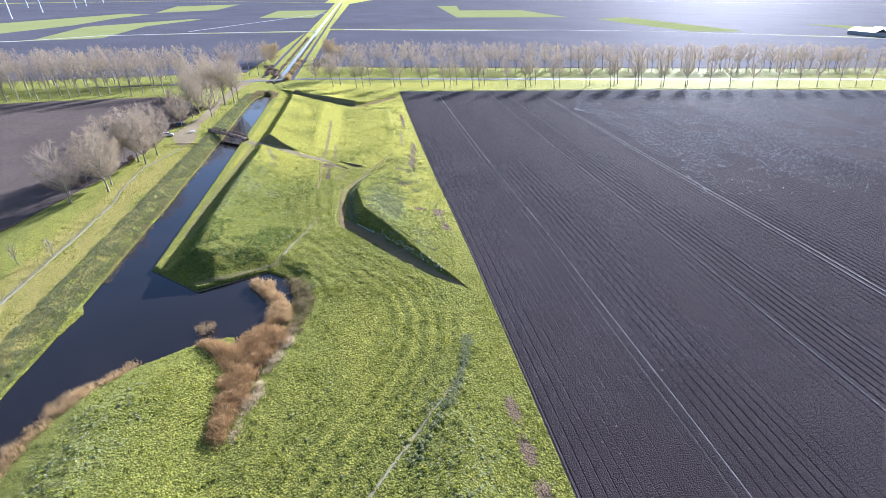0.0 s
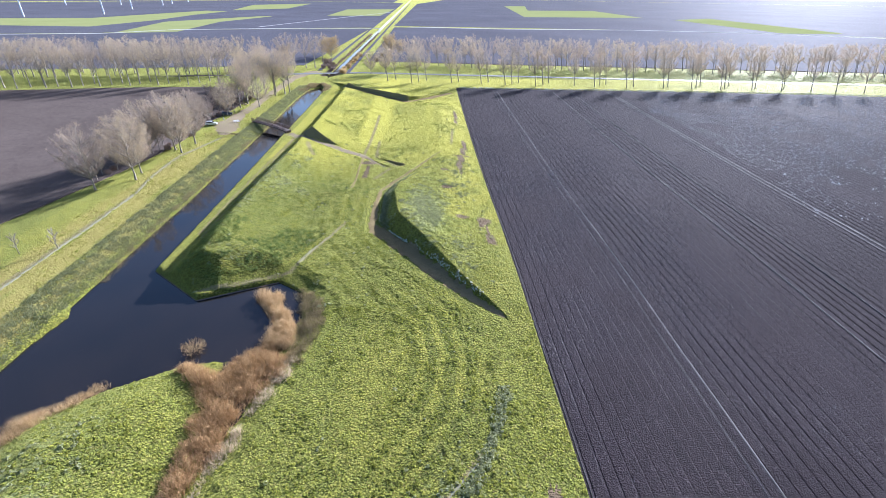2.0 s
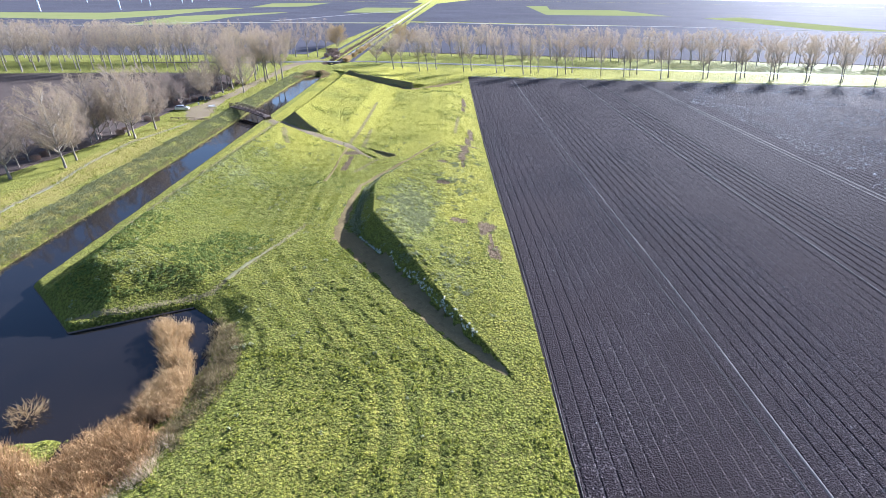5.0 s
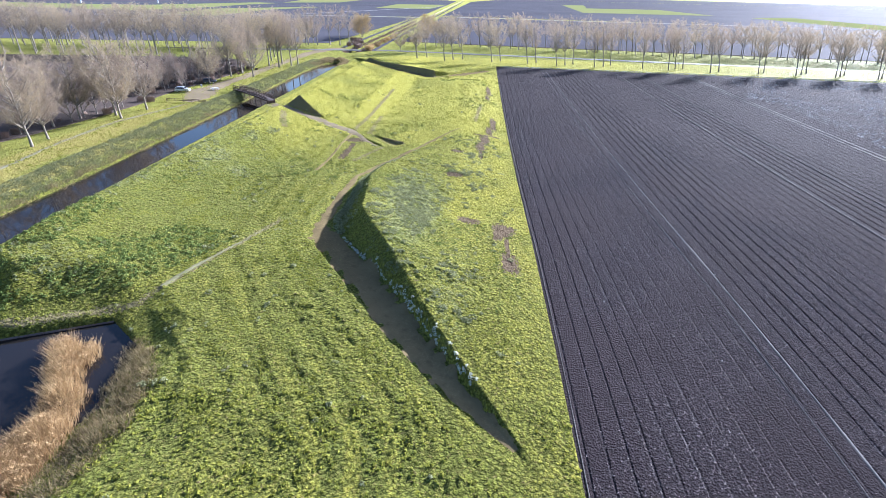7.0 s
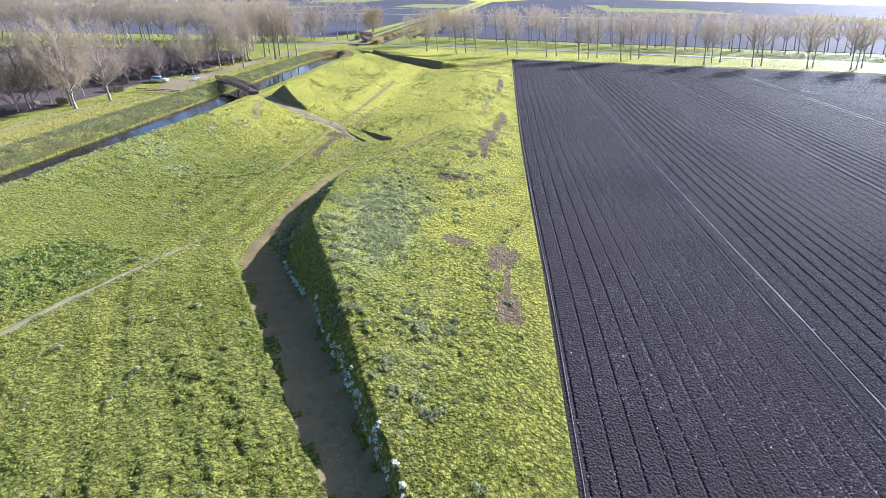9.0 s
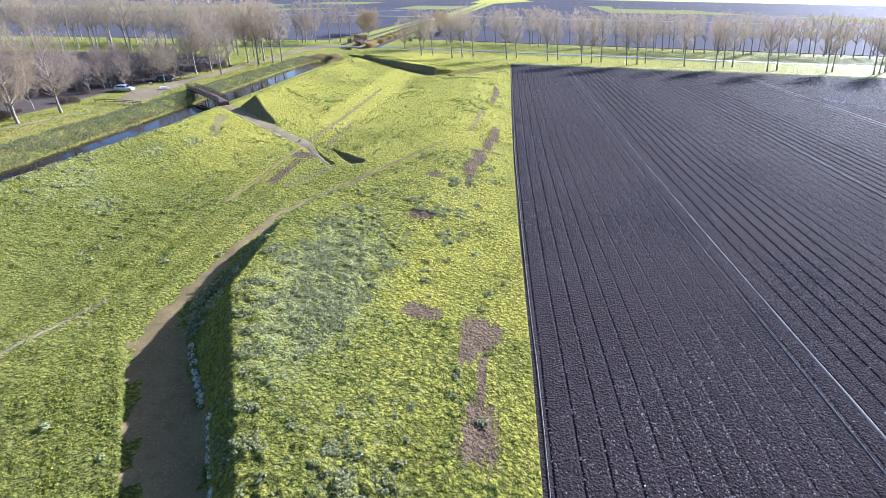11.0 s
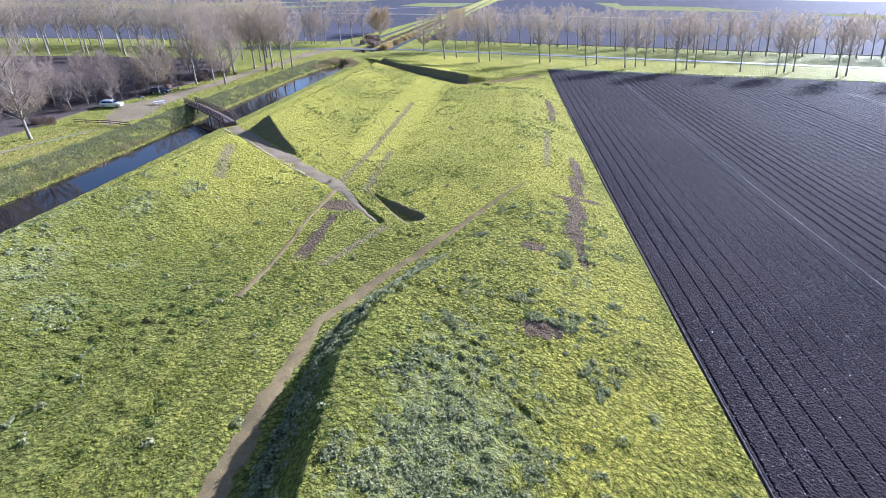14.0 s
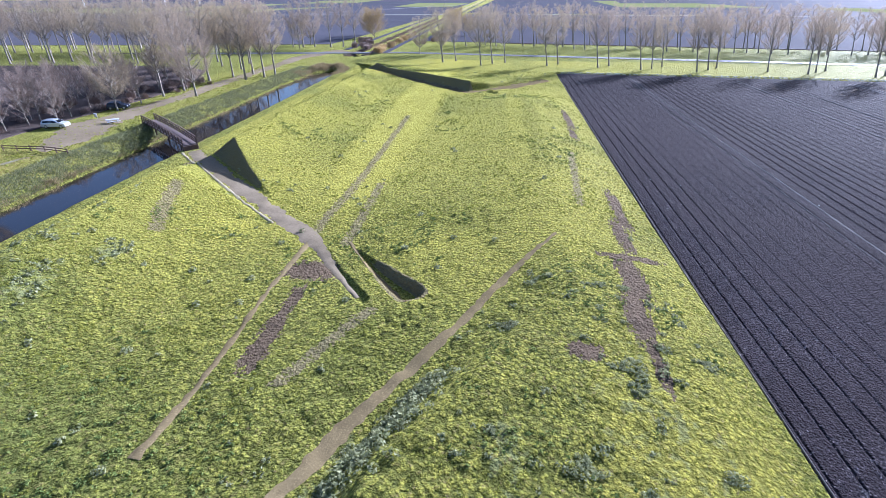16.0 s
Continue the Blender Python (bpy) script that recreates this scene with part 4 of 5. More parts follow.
tall_weeds(62000, 86, 165, -31, -1, 81, 0.17, 0.090)
tall_weeds(14000, 90, 190, -66, -31, 82, 0.22, 0.14)
tall_weeds(7000, 28, 96, -66, -1, 83, 0.26, 0.18)
U, V = scatter(26000, 40, 292, -85.5, -78.9, 84)
keep = inside(U, V, POND) > 0.4
U, V = U[keep], V[keep]
X, Y = xy(U, V)
blades("rough_grass", X, Y, terrain(X, Y), 0.42 * (0.8 + 0.5 * lumps(U, V, 1.6, 70)), 0.10, 5, 0.25, 0.9, ROUGH, "rough tall grass and dead stalks on the canal slope", "grass", 84)

# a line of pale weeds along the foot of the trench wall, and single dark tussocks
U = np.concatenate([np.random.default_rng(5).uniform(92, 118, 150), np.random.default_rng(6).uniform(119, 152, 620)])
line = np.interp(U, [90, 100, 110, 118, 119, 122, 140, 152], [-6.9, -13.3, -19.8, -26.2, -26.8, -28.3, -28.2, -22.3])
V = line + np.abs(np.random.default_rng(8).normal(0, 1, len(U))) * np.where(U > 119, 1.0, 0.25)
X, Y = xy(U, V)
far_leg = U > 119
clumps("weeds", X[far_leg], Y[far_leg], terrain(X, Y)[far_leg], np.full(far_leg.sum(), 0.36), 20, 0.15, NETTLE, "row of pale weeds along the foot of the mound", "weeds", 85, 1.3)
clumps("weeds", X[~far_leg], Y[~far_leg], terrain(X, Y)[~far_leg], np.full((~far_leg).sum(), 0.20), 18, 0.11, PALE_WEED, "withered whitish weeds lining the trench floor", "weeds", 184, 1.2)
U, V = scatter(30000, 96, 290, -66, -2.5, 88)
keep = inside_core(U, V) & ~on_path(U, V) & (0.6 * lumps(U, V, 1.8, 57) + 0.7 * lumps(U, V, 9.0, 58) - 0.8 * mown_lit_mask(U, V) > 0.12) & ~((U < 128) & (V < -20))
U, V = U[keep], V[keep]
X, Y = xy(U, V)
clumps("tussocks", X, Y, terrain(X, Y) + 0.5 * tufts(X, Y), 0.19 * np.clip(1 + 0.6 * lumps(U, V, 0.9, 56), 0.4, 1.6), 16, 0.10, TUSSOCK, "dark green tussocks of coarse grass on the slopes", "grass", 88, 0.9)
U, V = scatter(2600, 96, 118, -66, -40, 188)
d, side, _ = along(U, V, RAMPART_TOE)
keep = (side < 0) & (d > 0.8) & (d < 9.5) & (0.5 * lumps(U, V, 1.6, 55) + 0.4 * lumps(U, V, 5.0, 54) > -0.15)
U, V = U[keep], V[keep]
X, Y = xy(U, V)
clumps("tussocks", X, Y, terrain(X, Y) + 0.5 * tufts(X, Y), 0.26 * np.clip(1 + 0.6 * lumps(U, V, 0.9, 53), 0.4, 1.6), 16, 0.14, TUSSOCK, "coarse dark tussocks on the bastion's outer face", "grass", 189, 0.9)
V = np.random.default_rng(190).uniform(0.5, 230, 900)
U = far_edge(V) + 0.9 + np.random.default_rng(191).normal(0, 0.35, 900)
X, Y = xy(U, V)
clumps("weeds", X, Y, np.maximum(terrain(X, Y), -0.1), np.full(900, 0.26), 10, 0.20, PALE_WEED, "pale withered fringe along the head of the ploughed field", "weeds", 192, 0.9)
r2 = np.random.default_rng(193)
U = np.concatenate([r2.uniform(54, 70, 330), r2.uniform(46, 56, 120)])
V = np.interp(U, [46, 51.3, 55.2, 58.6, 63.4, 68.9], [-19.5, -15.4, -12.6, -10.9, -9.0, -7.2]) + r2.normal(0, 0.5, len(U))
X, Y = xy(U, V)
clumps("weeds", X, Y, terrain(X, Y) + 0.5 * tufts(X, Y), r2.uniform(0.14, 0.34, len(U)), 14, 0.16, NETTLE, "grey-green weeds beside the trodden meadow path", "weeds", 194, 1.0)
U, V = scatter(70, 100, 290, -60, -3, 86)
X, Y = xy(U, V)
clumps("tussocks", X, Y, terrain(X, Y), np.full(len(U), 0.4), 40, 0.16, NETTLE, "scattered dark tussocks of coarse weeds", "weeds", 87, 0.9)


RUSH = blade_material("withered_rush", (0.10, 0.085, 0.038), (0.40, 0.31, 0.16), 0.85, 0.4)

# ---- reeds round the pond ----
def reed_bed(n, poly, hgt, seed, label, material=REED, plumes=False):
    us_, vs_ = [p[0] for p in poly], [p[1] for p in poly]
    U, V = scatter(n, min(us_), max(us_), min(vs_), max(vs_), seed)
    d = inside(U, V, poly) + 0.9 * lumps(U, V, 2.0, 68)
    keep = d < 0
    U, V, d = U[keep], V[keep], d[keep]
    X, Y = xy(U, V)
    Z = np.maximum(terrain(X, Y), WATER_Z - 0.1)
    H = hgt * np.clip(0.55 + 0.22 * -d, 0.5, 1.0) * np.clip(0.85 + 0.45 * lumps(U, V, 1.5, 69) + 0.4 * lumps(U, V, 0.6, 59), 0.25, 1.5)
    blades("reeds", X, Y, Z, H, 0.05, 15, 0.55, 0.7, material, label, "reeds", seed)
    if plumes:
        pick = np.random.default_rng(seed).uniform(0, 1, len(X)) < 0.6
        clumps("reed_plumes", X[pick], Y[pick], (Z + 0.84 * H)[pick], 0.16 + 0.06 * H[pick], 12, 0.085, material, "feathery seed plumes on top of the dry reeds", "reeds", seed + 500, 1.0)


reed_bed(2300, [(95.5, -47.8), (95.5, -44.7), (86.5, -39.2), (80.0, -38.6), (80.5, -42.3), (86.0, -42.6)], 2.0, 91, "clump of tall dry brown reeds in the pond", REED, True)
reed_bed(4200, [(52.6, -44.8), (56.7, -47.2), (63.1, -47.0), (68.6, -47.4), (75.6, -53.4), (74.5, -47.5), (78.8, -46.4), (81.0, -41.4), (77.4, -38.0), (73.5, -39.0), (68.1, -41.0), (60.2, -43.0), (54.5, -43.8)], 1.7, 92,
         "belt of dry rust-brown reeds beside the pond", RUST, True)
reed_bed(1500, [(78, -36.9), (73.5, -37.4), (68.1, -39.4), (60.2, -41.6), (53.8, -42.6), (54.5, -44.0), (60.5, -43.2), (68.1, -41.2), (74, -39.2)], 1.2, 97, "pale straw reeds fringing the rust-brown belt", STRAW)
reed_bed(2600, [(97, -42.4), (94.5, -38.5), (90.6, -35.0), (84.8, -34.4), (77.0, -36.0), (75.3, -38.6), (82.9, -37.8), (89, -38.6)], 0.7, 93, "low withered rushes and weeds on the bank", RUSH)
reed_bed(3400, [(72.5, -60.5), (66.5, -66.0), (58, -69.0), (30, -70.0), (30, -73.8), (57, -73.2), (67, -70.5), (73.5, -62.0)], 1.1, 94, "strip of dry reeds along the pond bank")
reed_bed(2200, [(100, -77.6), (290, -79.0), (290, -80.6), (100, -79.6)], 0.7, 95, "thin dry reeds at the canal's edge", RUSH)
reed_bed(2600, [(324, -79.5), (620, -79.8), (620, -78.2), (330, -78.0)], 1.6, 98, "brown reeds along the far canal", BRUSH)
reed_bed(2600, [(324, -71.9), (620, -72.0), (620, -70.2), (324, -70.5)], 1.4, 99, "brown reeds along the far canal", BRUSH)
reed_bed(2400, [(280, -83.5), (297, -81), (299.5, -73), (292, -68.5), (280, -69.2), (280, -71.2), (290, -72), (294.5, -75), (289, -80.2), (280, -81)], 1.0, 89, "brown withered reeds round the canal's head", RUSH)


# ---- helpers for things ----
def part(name, bm, material, parent, label=""):
    me = bpy.data.meshes.new(name)
    bm.to_mesh(me), bm.free()
    me.materials.append(material)
    ob = new(name, me)
    ob.parent = parent
    return tagged(ob, label)


def box(bm, centre, size, turn=0.0, bevel=0.0, m=None):
    got = bmesh.ops.create_cube(bm, size=1.0)["verts"]
    mm = (m or Matrix.Identity(4)) @ Matrix.LocRotScale(centre, Euler((0, 0, turn)), size)
    bmesh.ops.transform(bm, matrix=mm, verts=got)
    if bevel:
        edges = list({e for v in got for e in v.link_edges})
        bmesh.ops.bevel(bm, geom=edges, offset=bevel, segments=1, affect="EDGES")
    return bm


def beam(bm, a, b, w, h):
    """A squared timber from a to b."""
    a, b = Vector(a), Vector(b)
    d = b - a
    m = Matrix.Translation((a + b) / 2) @ d.to_track_quat("X", "Z").to_matrix().to_4x4()
    got = bmesh.ops.create_cube(bm, size=1.0)["verts"]
    bmesh.ops.transform(bm, matrix=m @ Matrix.Diagonal((d.length, w, h, 1)), verts=got)
    return bm


def drum(bm, centre, r, depth, axis="Y", n=16):
    got = bmesh.ops.create_cone(bm, cap_ends=True, segments=n, radius1=r, radius2=r, depth=depth)["verts"]
    rot = {"Y": Euler((math.pi / 2, 0, 0)), "X": Euler((0, math.pi / 2, 0)), "Z": Euler((0, 0, 0))}[axis]
    bmesh.ops.transform(bm, matrix=Matrix.LocRotScale(centre, rot, None), verts=got)
    return bm


def thing(name, label, category, group="", at=None):
    ob = tagged(new(name), label, category, group)
    if at is not None:
        ob.matrix_basis = at
    return ob


def zat(x, y):
    return float(terrain(np.array([x]), np.array([y]))[0])


# ---- trees ----
def tube(V, F, pts, radii, sides):
    base = len(V)
    for i, (p, r) in enumerate(zip(pts, radii)):
        a, b = pts[max(i - 1, 0)], pts[min(i + 1, len(pts) - 1)]
        d = (b - a).normalized()
        s = d.orthogonal().normalized()
        t = d.cross(s)
        for k in range(sides):
            w = 2 * math.pi * k / sides
            V.append(p + r * (math.cos(w) * s + math.sin(w) * t))
    for i in range(len(pts) - 1):
        for k in range(sides):
            F.append((base + i * sides + k, base + i * sides + (k + 1) % sides, base + (i + 1) * sides + (k + 1) % sides, base + (i + 1) * sides + k))


def grow(height, clear, spread, limbs, twigs, seed, rise=0.9, twig_w=0.045, leafy=0.0, top=0.97, forks=6):
    """Wood and twig meshes of one bare broad-leaved tree: trunk, rising limbs, forking boughs, many fine twigs."""
    r = random.Random(seed)
    V, F, TV = [], [], []
    lean = Vector((r.uniform(-0.03, 0.03), r.uniform(-0.03, 0.03), 0))
    n = 9
    trunk = [Vector((0, 0, -0.3)) + lean * (i / n * height) * (i / n) + Vector((r.uniform(-0.1, 0.1) * (i > 0), r.uniform(-0.1, 0.1) * (i > 0), i / n * height * 0.92)) for i in range(n + 1)]
    r0 = height * 0.0135
    tube(V, F, trunk, [r0 * (1.35 if i == 0 else 1.0) * (1 - 0.88 * i / n) + 0.015 for i in range(n + 1)], 8)
    boughs = []

    def at(f):
        x = f * n
        i = min(int(x), n - 1)
        return trunk[i].lerp(trunk[i + 1], x - i)

    turn = r.uniform(0, 6.28)
    for k in range(limbs):
        f = clear + (top - clear) * (k + r.uniform(0, 0.8)) / limbs
        turn += 2.4 + r.uniform(-0.5, 0.5)
        q = (f - clear) / (1 - clear)
        length = spread * (0.55 + 0.9 * math.sin(math.pi * (0.16 + 0.72 * q))) * r.uniform(0.8, 1.15) * (1.05 - 0.25 * q)
        d = Vector((math.cos(turn), math.sin(turn), rise * (0.75 + 0.9 * q)))
        d.normalize()
        p, pts = at(f), []
        for i in range(6):
            pts.append(p.copy())
            p = p + d * (length / 5)
            d = (d + Vector((r.uniform(-0.14, 0.14), r.uniform(-0.14, 0.14), 0.10 + r.uniform(-0.08, 0.12)))).normalized()
        rl = r0 * (0.62 - 0.34 * q)
        tube(V, F, pts, [rl * (1 - 0.85 * i / 5) + 0.012 for i in range(6)], 5)
        boughs.append((pts, length))
        for j in range(forks):
            s = 0.25 + 0.75 * j / forks + r.uniform(0, 0.6 / forks)
            i = min(int(s * 5), 4)
            p = pts[i].lerp(pts[i + 1], s * 5 - i)
            d = (pts[i + 1] - pts[i]).normalized() + Vector((r.uniform(-0.9, 0.9), r.uniform(-0.9, 0.9), r.uniform(-0.15, 0.6)))
            d.normalize()
            sub, ln = [], length * (0.55 - 0.28 * s) * r.uniform(0.8, 1.3)
            for _ in range(4):
                sub.append(p.copy())
                p = p + d * (ln / 3)
                d = (d + Vector((r.uniform(-0.2, 0.2), r.uniform(-0.2, 0.2), r.uniform(-0.05, 0.22)))).normalized()
            tube(V, F, sub, [0.05, 0.038, 0.025, 0.010], 3)
            boughs.append((sub, ln))
    weights = [b[1] for b in boughs]
    for _ in range(twigs):
        pts, ln = r.choices(boughs, weights)[0]
        s = r.uniform(0.25, 1.0) * (len(pts) - 1)
        i = min(int(s), len(pts) - 2)
        p = pts[i].lerp(pts[i + 1], s - i)
        d = (pts[i + 1] - pts[i]).normalized() * 0.7 + Vector((r.gauss(0, 0.6), r.gauss(0, 0.6), r.gauss(0.25, 0.45)))
        d.normalize()
        tl = r.uniform(0.7, 1.7) * (height / 20) ** 0.5
        w = d.cross(Vector((r.gauss(0, 1), r.gauss(0, 1), r.gauss(0, 1)))).normalized() * twig_w * r.uniform(0.6, 1.2)
        mid = p + d * tl * 0.5 + Vector((r.gauss(0, 0.08), r.gauss(0, 0.08), r.gauss(0, 0.08)))
        TV += [p - w * 0.5, p + w * 0.5, mid, mid, p + d * tl, mid + w * 0.8]
        if leafy and r.random() < leafy:
            c = p + d * tl * r.uniform(0.5, 1.0)
            a, b = (Vector((r.gauss(0, 1), r.gauss(0, 1), r.gauss(0, 1))).normalized() * r.uniform(0.10, 0.2) for _ in range(2))
            TV += [c - a, c + a, c + b]
    me = mesh_of("trunk", [tuple(v) for v in V], F, BARK, True)
    tw = mesh_of("crown", [tuple(v) for v in TV], np.arange(len(TV)).reshape(-1, 3), TWIG)
    return me, tw


def round_crown(height, clear, radius, limbs, twigs, seed, twig_w=0.045, forks=4, thick=0.36):
    """Wood and twig meshes of a bare tree with a rounded head: a trunk, limbs that sweep up and out to the rim, forking boughs and many fine twigs."""
    r = random.Random(seed)
    V, F, TV = [], [], []
    n = 8
    trunk = [Vector((r.uniform(-0.08, 0.08) * (i > 0), r.uniform(-0.08, 0.08) * (i > 0), -0.3 + i / n * height * 0.86)) for i in range(n + 1)]
    r0 = height * 0.0125
    tube(V, F, trunk, [r0 * (1.4 if i == 0 else 1.0) * (1 - 0.85 * i / n) + 0.015 for i in range(n + 1)], 7)
    zc, rz = height * (1 + clear) / 2, height * (1 - clear) / 2

    def depth(p):
        return math.hypot(p.x / radius, p.y / radius, (p.z - zc) / rz)

    boughs = []
    for k in range(limbs):
        q = -0.80 + 1.74 * (k + r.uniform(0.2, 0.8)) / limbs
        a = 2.4 * k + r.uniform(-0.4, 0.4)
        flat = math.sqrt(max(0.05, 1 - q * q)) * r.uniform(0.74, 1.08) * (1.0 + 0.25 * min(q, 0.4))
        tip = Vector((math.cos(a) * radius * flat, math.sin(a) * radius * flat, zc + rz * q * r.uniform(0.92, 1.0)))
        z0 = min(max(height * clear * 0.80, tip.z - 0.9 * radius * flat - r.uniform(0.4, 1.6)), height * 0.82)
        p0 = Vector((0, 0, z0))
        p1 = Vector((tip.x * 0.66, tip.y * 0.66, z0 + 0.40 * (tip.z - z0)))
        pts = []
        for i in range(6):
            t = i / 5
            pts.append(p0 * (1 - t) ** 2 + p1 * 2 * t * (1 - t) + tip * t * t + Vector((r.uniform(-0.16, 0.16), r.uniform(-0.16, 0.16), r.uniform(-0.1, 0.1))) * (i > 0))
        tube(V, F, pts, [r0 * thick * (1 - 0.85 * i / 5) + 0.010 for i in range(6)], 4)
        length = (tip - p0).length
        boughs.append((pts, length))
        for j in range(forks):
            x = (0.3 + 0.65 * (j + r.random()) / forks) * 5
            i = min(int(x), 4)
            p = pts[i].lerp(pts[i + 1], x - i)
            d = ((pts[i + 1] - pts[i]).normalized() * 0.7 + Vector((r.uniform(-1, 1), r.uniform(-1, 1), r.uniform(-0.4, 0.7)))).normalized()
            ln = length * r.uniform(0.25, 0.45)
            while ln > 0.5 and depth(p + d * ln) > 1.0:
                ln *= 0.8
            sub = [p, p + d * ln * 0.5 + Vector((0, 0, 0.05 * ln)), p + d * ln + Vector((0, 0, 0.12 * ln))]
            tube(V, F, sub, [0.032, 0.022, 0.008], 3)
            boughs.append((sub, ln))
    weights = [b[1] ** 0.7 for b in boughs]
    made = 0
    while made < twigs:
        pts, ln = r.choices(boughs, weights)[0]
        x = r.uniform(0.3, 1.0) * (len(pts) - 1)
        i = min(int(x), len(pts) - 2)
        p = pts[i].lerp(pts[i + 1], x - i)
        d = ((pts[i + 1] - pts[i]).normalized() * 0.3 + Vector((r.gauss(0, 0.8), r.gauss(0, 0.8), r.gauss(0.15, 0.6)))).normalized()
        tl = r.uniform(0.6, 1.6)
        made += 1
        if depth(p + d * tl) > r.uniform(1.0, 1.14):
            d, tl = (d * 0.2 + Vector((-p.y, p.x, 0.4 * r.uniform(-1, 1) * radius)).normalized() * r.choice((-1, 1))).normalized(), tl * 0.7
        w = d.cross(Vector((r.gauss(0, 1), r.gauss(0, 1), r.gauss(0, 1)))).normalized() * twig_w * r.uniform(0.6, 1.2)
        mid = p + d * tl * 0.5 + Vector((r.gauss(0, 0.07), r.gauss(0, 0.07), r.gauss(0, 0.07)))
        TV += [p - w * 0.5, p + w * 0.5, mid, mid, p + d * tl, mid + w * 0.8]
    me = mesh_of("trunk", [tuple(v) for v in V], F, BARK, True)
    return me, mesh_of("crown", [tuple(v) for v in TV], np.arange(len(TV)).reshape(-1, 3), TWIG)


def tree_kind(label, group, twig_material, *args, shape=grow, **more):
    wood, crown = shape(*args, **more)
    crown.materials.clear()
    crown.materials.append(twig_material)
    root = thing("tree", label, "tree", group)
    for name, me in (("trunk", wood), ("crown", crown)):
        ob = new(name, me)
        ob.parent = root
    return root


def plant(kinds, spots, seed, size=(0.9, 1.1), sink=0.0, lean=0.0):
    r = random.Random(seed)
    for i, (x, y) in enumerate(spots):
        k = kinds[r.randrange(len(kinds))]
        s = r.uniform(*size)
        m = Matrix.LocRotScale((x, y, max(zat(x, y), 0.0) - sink), Euler((0, 0, r.uniform(0, 6.28))), None)
        if lean:
            m = m @ m.to_3x3().inverted().to_4x4() @ Euler((0, radians(lean + r.uniform(-2, 2)), 0)).to_matrix().to_4x4() @ m.to_3x3().to_4x4()
        ob = copy_thing(k, m)
        ob.scale = (s * r.uniform(0.92, 1.08), s * r.uniform(0.92, 1.08), s)


def retire(kinds):
    for k in kinds:
        for o in (*k.children_recursive, k):
            bpy.data.objects.remove(o)


AVENUE = "bare tall avenue tree with upswept limbs on the grass verge"
BANK = "bare spreading tree with pale trunk on the canal bank"
avenue = [tree_kind(AVENUE, "avenue trees", (TWIG, TWIG_YELLOW, TWIG_YELLOW)[i], 20.0, 0.40, 4.6 + 0.4 * i, 26, 5000, 100 + i, 0.023, shape=round_crown) for i in range(3)]
distant = [tree_kind(AVENUE, "avenue trees", (TWIG, TWIG_YELLOW)[i], 20.2, 0.38, 5.4, 15, 2200, 120 + i, 0.056, 3, shape=round_crown) for i in range(2)]
r = random.Random(3)
spots = []
for x0, y0, n in ((-71.5, 296.7, 2), (-57.0, 293.5, 3), (-35.6, 299, 2), (-18.4, 300.0, 2), (-4.8, 298.4, 3), (12.3, 300.5, 3), (33.3, 305.5, 1), (44.5, 304.5, 3), (62.0, 304.0, 2), (82.0, 309, 2),
                  (97.5, 310.5, 3), (112.5, 311, 3), (129.0, 313, 2), (145.0, 315, 2), (161, 317, 1), (175, 318.5, 1), (189, 319.5, 1), (206, 321.5, 1), (219.7, 323, 1), (232, 324, 1), (247, 325.5, 1), (258, 326, 1), (269, 327, 1), (282, 328, 1), (296, 329, 1), (312, 331, 1)):
    for k in range(n):
        spots.append((x0 + 3.5 * k + r.uniform(-0.5, 0.5), y0 + 4.7 * k + r.uniform(-0.4, 0.4)))
plant(avenue, spots, 11, (0.86, 1.0), lean=-9)
spots = [(-78, 353.6), (-70.4, 360.1), (-64.7, 357.8), (-52.9, 362), (-48, 363.1), (-34.9, 363.3), (-29.6, 357.4), (-24.9, 356.5), (-8, 359.4), (8.9, 360.1), (14.5, 364.2), (19.3, 361.1), (26.4, 366), (30.4, 365.8), (34.8, 361), (39.9, 363),
         (44.5, 364), (48.8, 362), (55, 363), (66, 364), (70, 367)]
for i in range(44):
    spots.append((78 + i * 6.2 + r.uniform(-1.5, 1.5), 366.5 + i * 0.55 + r.choice((0, 4.5, 9)) + r.uniform(-1, 1)))
for i in range(60):
    spots.append((-76 + i * 6.6 + r.uniform(-2, 2), 372 + i * 0.45 + r.choice((0, 4, 8)) + r.uniform(-1, 1)))
plant(distant, spots, 12, (0.82, 0.98), lean=-9)
west = []
for i, (x, y) in enumerate([(-223.7, 240.7), (-220.7, 244.6), (-220.4, 251.8), (-211.4, 245.3), (-209.6, 251.1), (-207.7, 256.2), (-198.8, 251.0), (-197.7, 256.9), (-195.6, 262.2), (-186.2, 255.8), (-183.8, 261.0), (-181.8, 267.5),
                            (-171.8, 260.4), (-169.7, 266.8), (-167.0, 272.5), (-157.8, 266.7), (-234, 236), (-232, 241), (-230, 247), (-245.5, 231), (-243.5, 236.5), (-241, 242), (-257, 227), (-254, 232), (-268, 223), (-265, 229), (-280, 219), (-277, 225), (-292, 214)]):
    west.append((x, y))
plant(avenue, west, 13, (0.95, 1.12))
spots = []
for i in range(34):
    x = -310 + i * 5.6 + r.uniform(-1.5, 1.5)
    spots.append((x, avenue_y(x, 329) + 16 + r.choice((0, 5, 10)) + r.uniform(-1, 1)))
for i in range(26):
    x = -300 + i * 5.4 + r.uniform(-1.5, 1.5)
    spots.append((x, avenue_y(x, 329) + 6 + r.uniform(-1, 1)))
plant(distant, spots, 14, (0.95, 1.08))
retire(avenue + distant)

